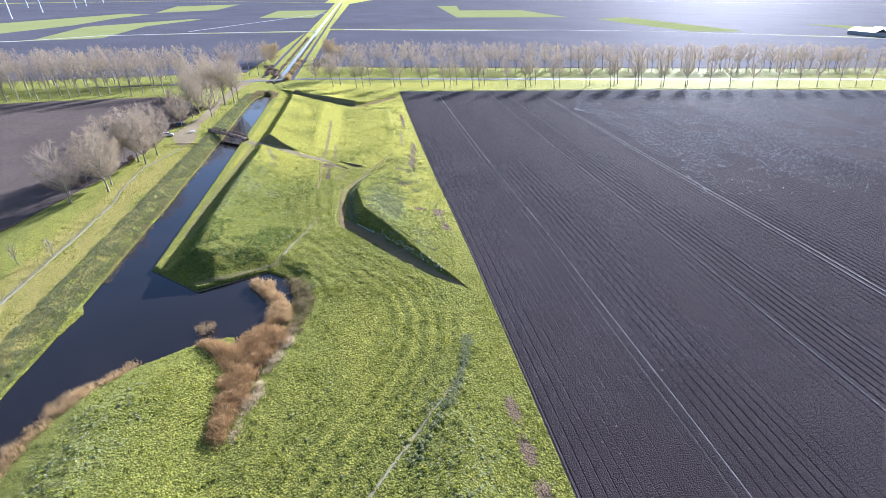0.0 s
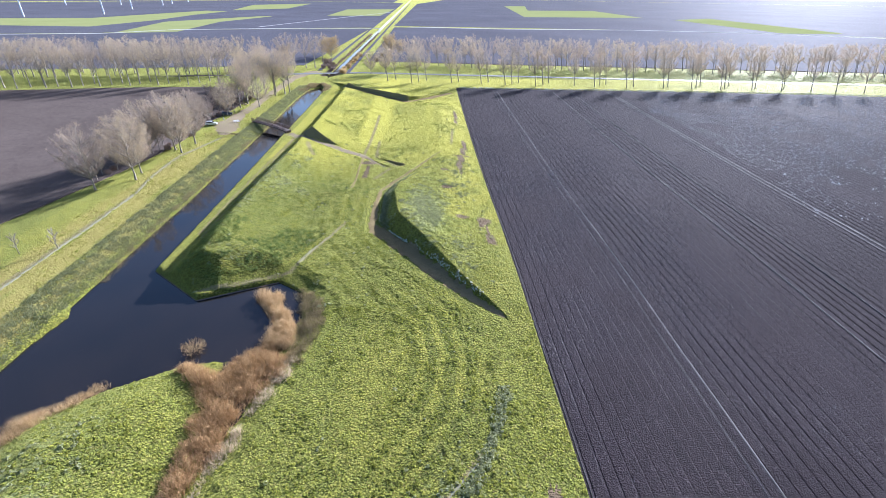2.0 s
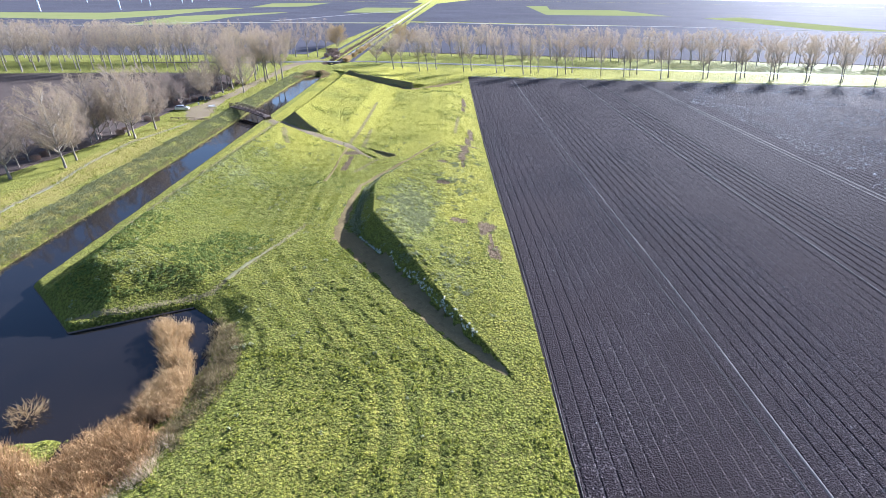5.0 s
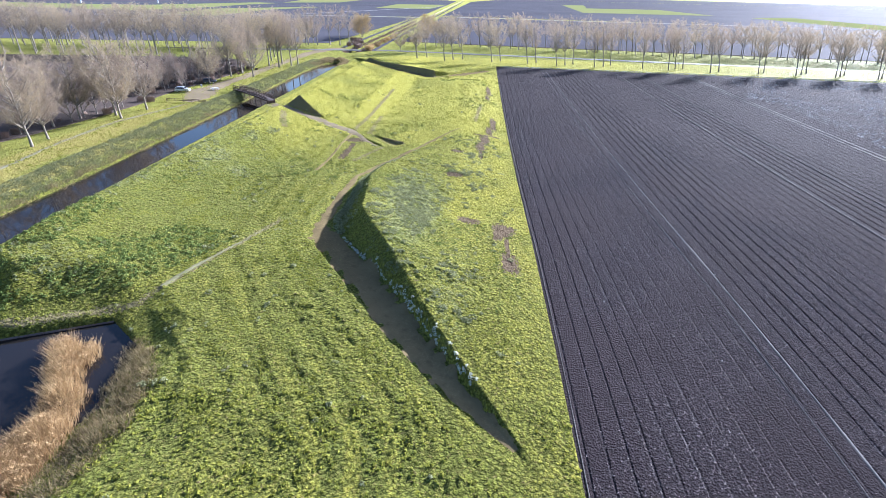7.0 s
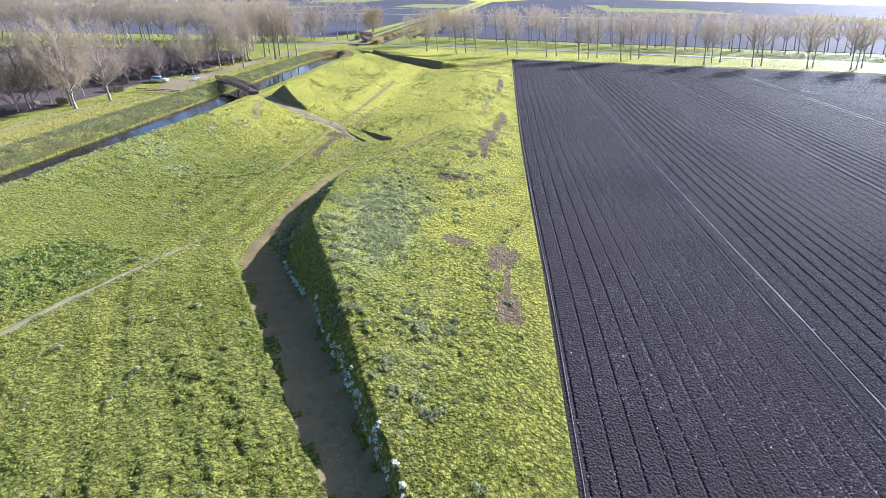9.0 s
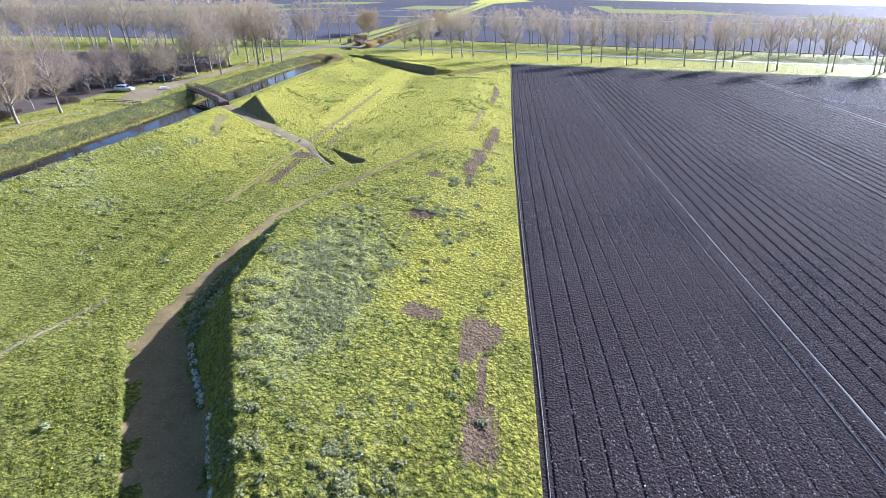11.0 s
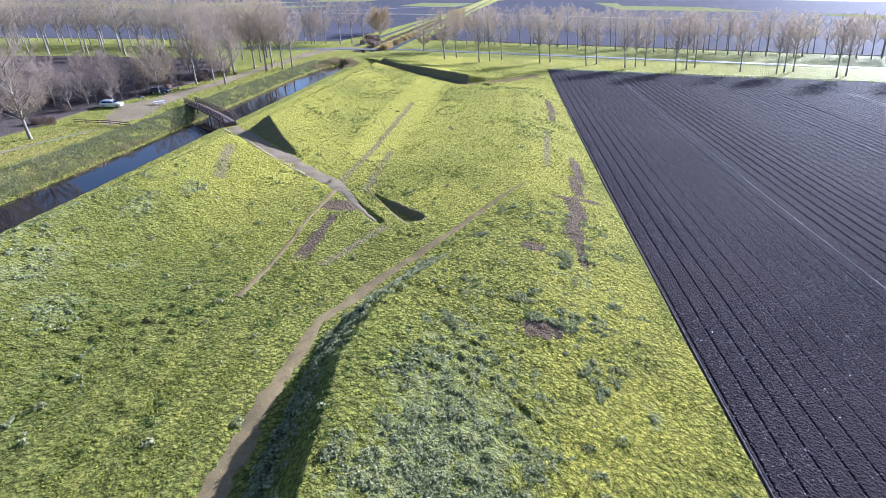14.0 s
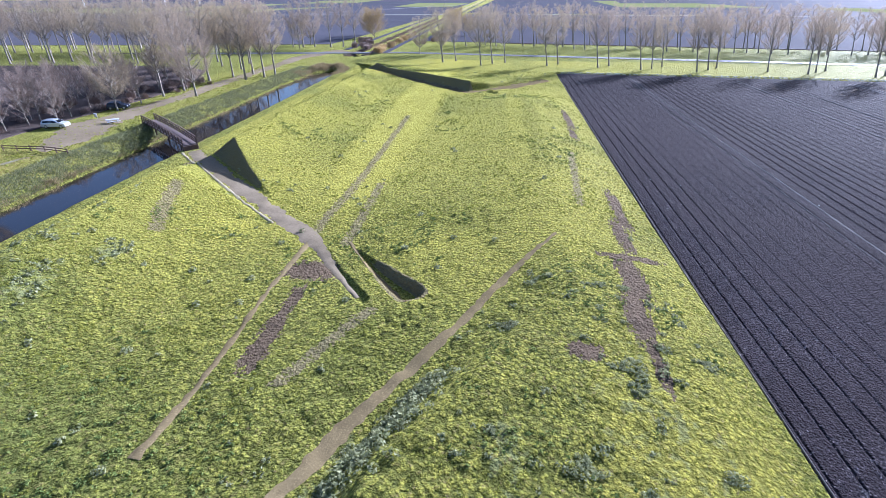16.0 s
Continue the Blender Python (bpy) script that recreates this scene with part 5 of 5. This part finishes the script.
bank = [tree_kind(BANK, "canal bank trees", (TWIG, TWIG_YELLOW, TWIG_YELLOW)[i], 19.0, 0.22, 6.6, 32, 11000, 200 + i, 0.030, 5, 0.44, shape=round_crown) for i in range(3)]
plant(bank, [(-104.0, 120.0), (-98.9, 128.4), (-101.3, 133.7), (-105.6, 154.9), (-101.9, 152.8), (-103.4, 162.4), (-108.5, 141), (-110, 149)], 21, (0.86, 1.02))
plant(bank, [(-109.2, 217.8)], 28, (0.9, 0.95))
lane = [tree_kind("bare tall tree with a slim pale trunk beside the lane", "lane trees", (TWIG_YELLOW, TWIG)[i], 19.5, 0.34, 4.8, 26, 6000, 240 + i, 0.034, 4, 0.5, shape=round_crown) for i in range(2)]
plant(lane, [(-117.0, 215.8), (-117.4, 222.8), (-122.4, 237.7), (-119.9, 244.6), (-113.6, 242.1), (-127.7, 258.6), (-117.6, 250.8), (-111.0, 247.0), (-111.2, 252.6), (-134.2, 271.2), (-148, 272), (-124, 230), (-131, 247), (-138, 262)], 22, (0.95, 1.12))
retire(lane)
plant(bank, [(-114.0, 200.4)], 23, (0.68, 0.72))
plant(bank, [(-146, 322), (-150, 338), (-88, 318), (-80, 322)], 24, (0.7, 0.85))
retire(bank)
r = random.Random(19)
thicket = [tree_kind("slender bare brown tree in the thicket", "thicket trees", TWIG_BROWN, 9.5, 0.2, 2.6, 14, 1700, 250 + i, rise=0.9) for i in range(2)]
plant(thicket, [(-116 - r.uniform(0, 20), 172 + 2.3 * i + r.uniform(-2, 2)) for i in range(27)] + [(-112.9, 187.0), (-117.0, 192.5), (-115.2, 207.6), (-122.7, 188.6), (-118, 181), (-121, 200), (-124, 212), (-128, 194), (-131, 184)] + [(-108.5 - r.uniform(0, 5), 126 + 4 * i) for i in range(10)], 27, (0.7, 1.0))
retire(thicket)

thin = [tree_kind("young staked tree on the grassy bank", "young trees", TWIG, 4.5, 0.3, 1.1, 9, 150, 300, rise=1.1, twig_w=0.03)]
plant(thin, [xy(107.8, -98.2), xy(110.1, -92.3), xy(96, -99)], 25, (0.8, 1.1))
retire(thin)

orange = [tree_kind("tree still full of orange autumn leaves", "autumn trees", AUTUMN, 10.5, 0.08, 5.2, 30, 4600, 310, rise=0.7, leafy=2.0, top=0.9)]
plant(orange, [(-141, 389), (-148, 397), (-137, 382), (-98, 402), (-104, 425), (-92, 412)], 26, (0.85, 1.15))
retire(orange)


def shrub_kind(height, seed, material, label, twigs=900):
    rr = random.Random(seed)
    TV = []
    for _ in range(twigs):
        a, d = rr.uniform(0, 6.28), rr.uniform(0, 1) ** 0.6
        p = Vector((math.cos(a) * d * height * 0.55, math.sin(a) * d * height * 0.55, rr.uniform(0, 0.65) * height))
        dv = Vector((math.cos(a) * 0.5 + rr.gauss(0, 0.35), math.sin(a) * 0.5 + rr.gauss(0, 0.35), 1.0)).normalized() * rr.uniform(0.3, 0.55) * height * (1.1 - 0.5 * d)
        w = dv.orthogonal().normalized() * 0.03
        TV += [p - w, p + w, p + dv]
    root = thing("shrub", label, "shrub", "thicket shrubs")
    ob = new("brushwood", mesh_of("brushwood", [tuple(v) for v in TV], np.arange(len(TV)).reshape(-1, 3), material))
    ob.parent = root
    return root


kinds = [shrub_kind(3.4, 400 + i, BRUSH, "leafless brown thicket shrub beside the lay-by", 1100) for i in range(3)]
r = random.Random(9)
plant(kinds, [(-117 - r.uniform(0, 18), 174 + r.uniform(0, 60)) for _ in range(60)] + [(-109 + r.uniform(-4, 1), 128 + r.uniform(0, 44)) for _ in range(10)], 31, (0.25, 0.6))
plant(kinds, [(-118 - 17 * k / 26 + r.uniform(-4, 4), 328 + 40 * k / 26 + r.uniform(-3, 3)) for k in range(27)] + [(-100 + r.uniform(-4, 3), 345 + r.uniform(0, 60)) for _ in range(10)], 32, (0.45, 0.75))
retire(kinds)
kinds = [shrub_kind(3.2, 420 + i, AUTUMN, "brown-leaved shrub on the far canal's bank", 900) for i in range(2)]
plant(kinds, [(*xy(332 + 4.2 * i + r.uniform(-1.5, 1.5), -68.6 + r.uniform(-1.2, 1.2)),) for i in range(22)], 33, (0.5, 1.0))
retire(kinds)
dead = shrub_kind(1.9, 410, REED, "dead branches sticking out of the pond", 260)
dead.matrix_basis = pose(*xy(80.6, -53.2), WATER_Z - 0.3) @ Matrix.Diagonal((1.7, 1.7, 0.85, 1))
tagged(dead, "dead branches sticking out of the pond", "shrub", "pond snags")


# ---- footbridge ----
def footbridge(a, b, rise=0.25, width=2.2):
    a, b = Vector(a), Vector(b)
    length = (b - a).length
    root = thing("footbridge", "arched brown timber footbridge over the canal", "bridge", at=Matrix.Translation(a) @ Euler((0, 0, math.atan2(b.y - a.y, b.x - a.x))).to_matrix().to_4x4())
    drop = b.z - a.z

    def deck_z(s):
        return drop * s + rise * 4 * s * (1 - s)

    n = 14
    for side in (-1, 1):
        bm = bmesh.new()
        for i in range(n):
            beam(bm, (length * i / n, side * width * 0.38, deck_z(i / n) - 0.22), (length * (i + 1) / n, side * width * 0.38, deck_z((i + 1) / n) - 0.22), 0.2, 0.34)
        part("girder", bm, WOOD, root)
    boards = 90
    board = bmesh.new()
    box(board, (0, 0, 0), (length / boards * 0.86, width, 0.06))
    first = part("plank", board, WOOD_GREY, root, "grey weathered deck plank")
    for i in range(boards):
        s = (i + 0.5) / boards
        ob = first if i == 0 else new("plank", first.data)
        ob.parent = root
        ob.matrix_basis = Matrix.Translation((length * s, 0, deck_z(s))) @ Euler((0, -math.atan2(deck_z(s + 0.01) - deck_z(s - 0.01), 0.02 * length), 0)).to_matrix().to_4x4()
    post = bmesh.new()
    box(post, (0, 0, 0.5), (0.15, 0.15, 1.4), bevel=0.012)
    pd = part("post", post, WOOD, root)
    for side in (-1, 1):
        for i in range(n + 1):
            ob = pd if (i == 0 and side == -1) else new("post", pd.data)
            ob.parent = root
            ob.matrix_basis = Matrix.Translation((length * i / n, side * (width / 2 + 0.02), deck_z(i / n)))
        for name, h, w, t in (("handrail", 1.2, 0.17, 0.11), ("rail", 0.72, 0.05, 0.14), ("rail", 0.36, 0.05, 0.14)):
            bm = bmesh.new()
            for i in range(n):
                beam(bm, (length * i / n, side * (width / 2 - (0.06 if name == "rail" else 0)), deck_z(i / n) + h), (length * (i + 1) / n, side * (width / 2 - (0.06 if name == "rail" else 0)), deck_z((i + 1) / n) + h), w, t)
            part(name, bm, WOOD, root)
        bm = bmesh.new()
        for i in range(0, n, 1):
            lo, hi = (0.1, 1.05) if i % 2 == 0 else (1.05, 0.1)
            beam(bm, (length * i / n, side * (width / 2 - 0.03), deck_z(i / n) + lo), (length * (i + 1) / n, side * (width / 2 - 0.03), deck_z((i + 1) / n) + hi), 0.06, 0.09)
        part("bracing", bm, WOOD, root)
    for s in (0.30, 0.62):
        for side in (-1, 1):
            part("pile", drum(bmesh.new(), (length * s, side * width * 0.38, deck_z(s) - 2.0), 0.14, 3.4, "Z", 10), WOOD, root)
    for s in (0.0, 1.0):
        bm = bmesh.new()
        box(bm, (length * s, 0, deck_z(s) - 0.62), (0.5, width + 0.2, 1.1), bevel=0.04)
        part("abutment", bm, WOOD, root)
    return root


footbridge((-98.7, 193.7, 0.75), (-80.4, 183.9, 0.4))


# ---- timber edging along the bastion's waterline ----
edging = thing("revetment", "low pale weathered timber edging along the bastion's waterline", "revetment")
BOARD = bmesh.new()
box(BOARD, (0, 0, 0), (1.96, 0.07, 0.24), bevel=0.012)
first_board = part("board", BOARD, WOOD_GREY, edging)
count = 0
for (u0, w0), (u1, w1) in zip(POND[:2], POND[1:3]):
    (xa, ya), (xb, yb) = xy(u0, w0), xy(u1, w1)
    n = int(math.hypot(xb - xa, yb - ya) / 2.0)
    for i in range(n):
        ob = first_board if count == 0 else new("board", first_board.data)
        count += 1
        ob.parent = edging
        f = (i + 0.5) / n
        ob.matrix_basis = Matrix.LocRotScale((xa + (xb - xa) * f, ya + (yb - ya) * f, WATER_Z + 0.06 + 0.02 * math.sin(7 * i)), Euler((0, 0, math.atan2(yb - ya, xb - xa))), None)


# ---- parked cars ----
def hatchback(label, paint, at):
    root = thing("car", label, "car", "parked cars", at)
    prof = [(-2.05, 0.28), (-2.10, 0.62), (-2.02, 0.95), (-1.72, 1.42), (-1.35, 1.50), (0.1, 1.50), (0.55, 1.40), (1.12, 0.98), (1.85, 0.86), (2.08, 0.66), (2.10, 0.30)]
    bm = bmesh.new()
    rings = []
    for y, inset in ((-0.88, 0.0), (-0.80, 0.0), (0.80, 0.0), (0.88, 0.0)):
        ring = []
        for x, z in prof:
            taper = 0.16 * max(0, (z - 0.9) / 0.6)
            edge = 0.04 if abs(y) > 0.85 else 0.0
            ring.append(bm.verts.new((x * (1 - edge * 0.3), (abs(y) - taper) * (1 if y > 0 else -1), z - edge * (z > 0.9))))
        rings.append(ring)
    for a, b in zip(rings, rings[1:]):
        for i in range(len(prof) - 1):
            bm.faces.new((a[i], a[i + 1], b[i + 1], b[i]))
        bm.faces.new((a[-1], a[0], b[0], b[-1]))
    bm.faces.new(rings[0]), bm.faces.new(rings[-1][::-1])
    bmesh.ops.recalc_face_normals(bm, faces=bm.faces)
    part("body", bm, paint, root)

    def pane(name, corners, material, label=""):
        b2 = bmesh.new()
        vs_ = [b2.verts.new(c) for c in corners]
        b2.faces.new(vs_)
        bmesh.ops.solidify(b2, geom=b2.faces[:], thickness=0.012)
        return part(name, b2, material, root, label)

    pane("windscreen", [(0.60, -0.62, 1.385), (0.60, 0.62, 1.385), (1.09, 0.72, 1.02), (1.09, -0.72, 1.02)], GLASS)
    pane("rear_window", [(-1.755, -0.60, 1.39), (-1.755, 0.60, 1.39), (-1.99, 0.70, 1.03), (-1.99, -0.70, 1.03)], GLASS)
    for s in (-1, 1):
        pane("side_window", [(-1.6, s * 0.745, 1.36), (-0.45, s * 0.735, 1.40), (-0.45, s * 0.865, 1.00), (-1.75, s * 0.865, 1.00)], GLASS)
        pane("side_window", [(-0.38, s * 0.735, 1.40), (0.45, s * 0.745, 1.35), (0.95, s * 0.865, 1.00), (-0.38, s * 0.865, 1.00)], GLASS)
        b2 = bmesh.new()
        box(b2, (2.03, s * 0.66, 0.70), (0.14, 0.3, 0.14), bevel=0.03)
        part("headlight", b2, LAMP_CLEAR, root)
        b2 = bmesh.new()
        box(b2, (-2.05, s * 0.74, 0.88), (0.1, 0.16, 0.26), bevel=0.03)
        part("tail_light", b2, LAMP_RED, root)
        b2 = bmesh.new()
        box(b2, (0.82, s * 0.96, 1.02), (0.12, 0.16, 0.12), bevel=0.03)
        part("mirror", b2, paint, root)
        for x in (-1.28, 1.32):
            wheel = part("wheel", drum(bmesh.new(), (x, s * 0.80, 0.31), 0.31, 0.2, "Y", 20), RUBBER, root)
            part("rim", drum(bmesh.new(), (x, s * 0.895, 0.31), 0.2, 0.03, "Y", 14), STEEL, wheel)
    return root


hatchback("silver hatchback parked on the gravel lay-by", SILVER, pose(-112.2, 185.8, zat(-112.2, 185.8) + 0.05, 0, 0, 22))
hatchback("dark blue hatchback parked under the bare trees", NAVY, pose(-115.0, 201.6, zat(-115.0, 201.6) + 0.05, 0, 0, 28))


# ---- small things on the bank ----
def rail_fence(pts, label):
    root = thing("fence", label, "fence")
    a0 = pts[0]
    for p, q in zip(pts, pts[1:]):
        n = max(1, round(math.hypot(q[0] - p[0], q[1] - p[1]) / 2.2))
        for i in range(n + (q == pts[-1])):
            x, y = p[0] + (q[0] - p[0]) * i / n, p[1] + (q[1] - p[1]) * i / n
            bm = bmesh.new()
            box(bm, (x, y, zat(x, y) + 0.4), (0.14, 0.14, 1.0), bevel=0.015)
            part("post", bm, WOOD, root)
        for h in (0.78, 0.42):
            bm = bmesh.new()
            beam(bm, (p[0], p[1], zat(*p) + h), (q[0], q[1], zat(*q) + h), 0.06, 0.13)
            part("rail", bm, WOOD, root)
    return root


rail_fence([(-106.5, 172.8), (-99.5, 174.3), (-94.6, 174.2)], "low brown timber rail fence at the lay-by")


def picnic_table(at):
    root = thing("picnic_table", "pale timber picnic table with benches on the grass", "picnic table", at=at)
    for name, y, z, w in (("tabletop", 0, 0.75, 0.8), ("bench", 0.75, 0.45, 0.3), ("bench", -0.75, 0.45, 0.3)):
        bm = bmesh.new()
        box(bm, (0, y, z), (2.2, w, 0.06), bevel=0.01)
        part(name, bm, ROOF, root)
    for x in (-0.75, 0.75):
        for s in (-1, 1):
            bm = bmesh.new()
            beam(bm, (x, s * 0.72, 0.0), (x, s * 0.25, 0.73), 0.08, 0.1)
            part("leg", bm, ROOF, root)
        bm = bmesh.new()
        beam(bm, (x, -0.85, 0.4), (x, 0.85, 0.4), 0.08, 0.1)
        part("crossbar", bm, ROOF, root)


picnic_table(pose(-105.2, 191.6, zat(-105.2, 191.6), 0, 0, 60))
bin_root = thing("litter_bin", "pale metal litter bin on a post by the lay-by", "litter bin", at=pose(-111.6, 193.4, zat(-111.6, 193.4)))
part("bucket", drum(bmesh.new(), (0, 0, 0.72), 0.24, 0.7, "Z", 14), ROOF, bin_root)
part("post", drum(bmesh.new(), (0.28, 0, 0.55), 0.04, 1.2, "Z", 8), STEEL, bin_root)

# culvert under the road at the canal's head
root = thing("culvert", "concrete culvert mouth under the road at the canal's end", "culvert")
cx, cy = xy(297.2, -75.2)
turn = math.atan(0.19)
m0 = Matrix.Translation((cx, cy, 0)) @ Euler((0, 0, turn)).to_matrix().to_4x4()
for name, centre, size in (("head_wall", (0, 0.3, -0.55), (5.4, 0.45, 1.1)), ("coping", (0, 0.25, 0.05), (5.7, 0.6, 0.12))):
    bm = bmesh.new()
    box(bm, centre, size, bevel=0.02, m=m0)
    part(name, bm, WOOD_GREY, root)
for s in (-1, 1):
    bm = bmesh.new()
    box(bm, (s * 2.5, 0.2, -0.85), (0.4, 0.7, 1.4), bevel=0.02, m=m0)
    part("side_wall", bm, CONCRETE, root)
# Solid black box in place of the shade inside the mouth.
part("opening", box(bmesh.new(), (0, 0.05, -0.95), (4.2, 0.1, 0.8), m=m0), RUBBER, root, "black panel standing for the culvert's shaded mouth")


# ---- far wind turbines and barn ----
def turbine(x, y, hub, face, spin):
    root = thing("wind_turbine", "white three-bladed wind turbine far across the fields", "wind turbine", "wind turbines", pose(x, y, 0, 0, 0, face))
    bm = bmesh.new()
    got = bmesh.ops.create_cone(bm, cap_ends=True, segments=14, radius1=1.1, radius2=0.6, depth=hub)["verts"]
    bmesh.ops.translate(bm, vec=(0, 0, hub / 2), verts=got)
    part("tower", bm, WHITE, root)
    part("nacelle", box(bmesh.new(), (0, 1.5, hub + 0.8), (3.2, 8.0, 3.2), bevel=0.5), WHITE, root)
    part("hub", drum(bmesh.new(), (0, -3.2, hub + 0.8), 1.5, 2.0, "Y", 14), WHITE, root)
    for k in range(3):
        a = radians(spin + 120 * k)
        bm = bmesh.new()
        rows = []
        for d, w in ((1.0, 1.0), (5, 2.6), (18, 1.7), (34, 0.5)):
            c, s = Vector((math.sin(a), 0, math.cos(a))), Vector((math.cos(a), 0, -math.sin(a)))
            rows.append([bm.verts.new(Vector((0, -3.4 + o, hub + 0.8)) + c * d + s * w * e) for o, e in ((-0.15, -0.5), (0.2, -0.1), (-0.15, 0.5), (-0.35, 0.0))])
        for p, q in zip(rows, rows[1:]):
            for i in range(4):
                bm.faces.new((p[i], p[(i + 1) % 4], q[(i + 1) % 4], q[i]))
        bm.faces.new(rows[-1])
        part("blade", bm, WHITE, root)


for x, y, spin in ((-749, 714, 50), (-1028, 1084, 95), (-700, 815, 20), (-777, 978, 75), (-947, 1155, 40), (-858, 1182, 100), (-895, 1269, 10), (-969, 1445, 60)):
    turbine(x, y, 65, 30, spin)


def barn(at, lx, ly, h, label):
    root = thing("barn", label, "barn", "far farm buildings", at)
    part("wall", box(bmesh.new(), (0, 0, h / 2), (lx, ly, h)), CONCRETE, root)
    bm = bmesh.new()
    pts = [(-ly / 2 - 0.6, h - 0.1), (0, h + ly * 0.22), (ly / 2 + 0.6, h - 0.1), (ly / 2 + 0.6, h + 0.15), (0, h + ly * 0.22 + 0.3), (-ly / 2 - 0.6, h + 0.15)]
    a = [bm.verts.new((-lx / 2 - 0.5, y, z)) for y, z in pts]
    b = [bm.verts.new((lx / 2 + 0.5, y, z)) for y, z in pts]
    for i in range(6):
        bm.faces.new((a[i], a[(i + 1) % 6], b[(i + 1) % 6], b[i]))
    bm.faces.new(a[::-1]), bm.faces.new(b)
    part("roof", bm, ROOF, root)


barn(pose(560, 725, 0, 0, 0, 100), 40, 20, 5, "long pale-roofed farm shed in the far fields")
barn(pose(600, 745, 0, 0, 0, 100), 34, 18, 5, "long pale-roofed farm shed in the far fields")


# ---- clods on the ploughed land ----
def clods(name, n, u0, u1, v0, v1, lo, hi, material, label, seed, gate=None, edge=False):
    rr = np.random.default_rng(seed)
    U, V = rr.uniform(u0, u1, n), rr.uniform(v0, v1, n)
    fade = np.clip(np.minimum(np.minimum(U - u0, u1 - U) / 30, (v1 - V) / 14), 0, 1)
    keep = rr.uniform(0, 1, n) < fade
    U, V = U[keep], V[keep]
    if edge:
        V = 0.42 + BED * np.round((V - 0.42) / BED) - 0.12 + rr.normal(0, 0.05, len(V))
        V = np.maximum(V, 0.25)
    if gate is not None:
        keep = gate(U, V)
        U, V = U[keep], V[keep]
    X, Y = xy(U, V + bend(U))
    m = len(X)
    s = rr.uniform(lo, hi, m)
    f = ((V - 0.42) / BED) % 1.0
    c = np.stack([X, Y, np.where(V < 150, -0.118 + 0.01 * (1 - np.abs(2 * f - 1)), -0.13)], -1)
    shape = np.array([(1, 0, 0), (-0.5, 0.87, 0), (-0.5, -0.87, 0), (0.1, 0.05, 0.42)])
    a = rr.uniform(0, 6.28, m)
    co, si = np.cos(a), np.sin(a)
    P = shape[None] * rr.uniform(0.6, 1.3, (m, 4, 3)) * s[:, None, None]
    R = np.stack([P[..., 0] * co[:, None] - P[..., 1] * si[:, None], P[..., 0] * si[:, None] + P[..., 1] * co[:, None], P[..., 2]], -1) + c[:, None]
    f = (np.arange(m) * 4)[:, None, None] + np.array([(0, 1, 3), (1, 2, 3), (2, 0, 3)])[None]
    tagged(new(name, mesh_of(name, R.reshape(-1, 3), f.reshape(-1, 3), material)), label, "clods", kind="stuff")


clods("clods", 190000, 45, 205, 0.5, 46, 0.025, 0.09, DARK_CLODS, "crumbled dark clods on the ploughed beds", 501)
# Pale crumbs on the left lips only, painting in the sunlit furrow edge.
clods("clods", 80000, 40, 220, 0.5, 60, 0.03, 0.085, EDGE_CLODS, "crumbs along the beds' lips, coloured pale for the sun on them", 504, edge=True)
clods("pale_clods", 600, 55, 220, 0.6, 60, 0.05, 0.12, CLODS, "a few pale clods on the ploughed beds", 502)
clods("pale_clods", 30000, 118, 288, 66, 300, 0.11, 0.30, CLODS, "pale clods strewn over rougher ploughed land", 503,
      lambda U, V: (lumps(U, V, 14, 71) + 0.6 * lumps(U, V, 50, 72) > -0.45) & (V > 78 + 0.10 * (U - 120) + 6 * lumps(U, V, 30, 73)))
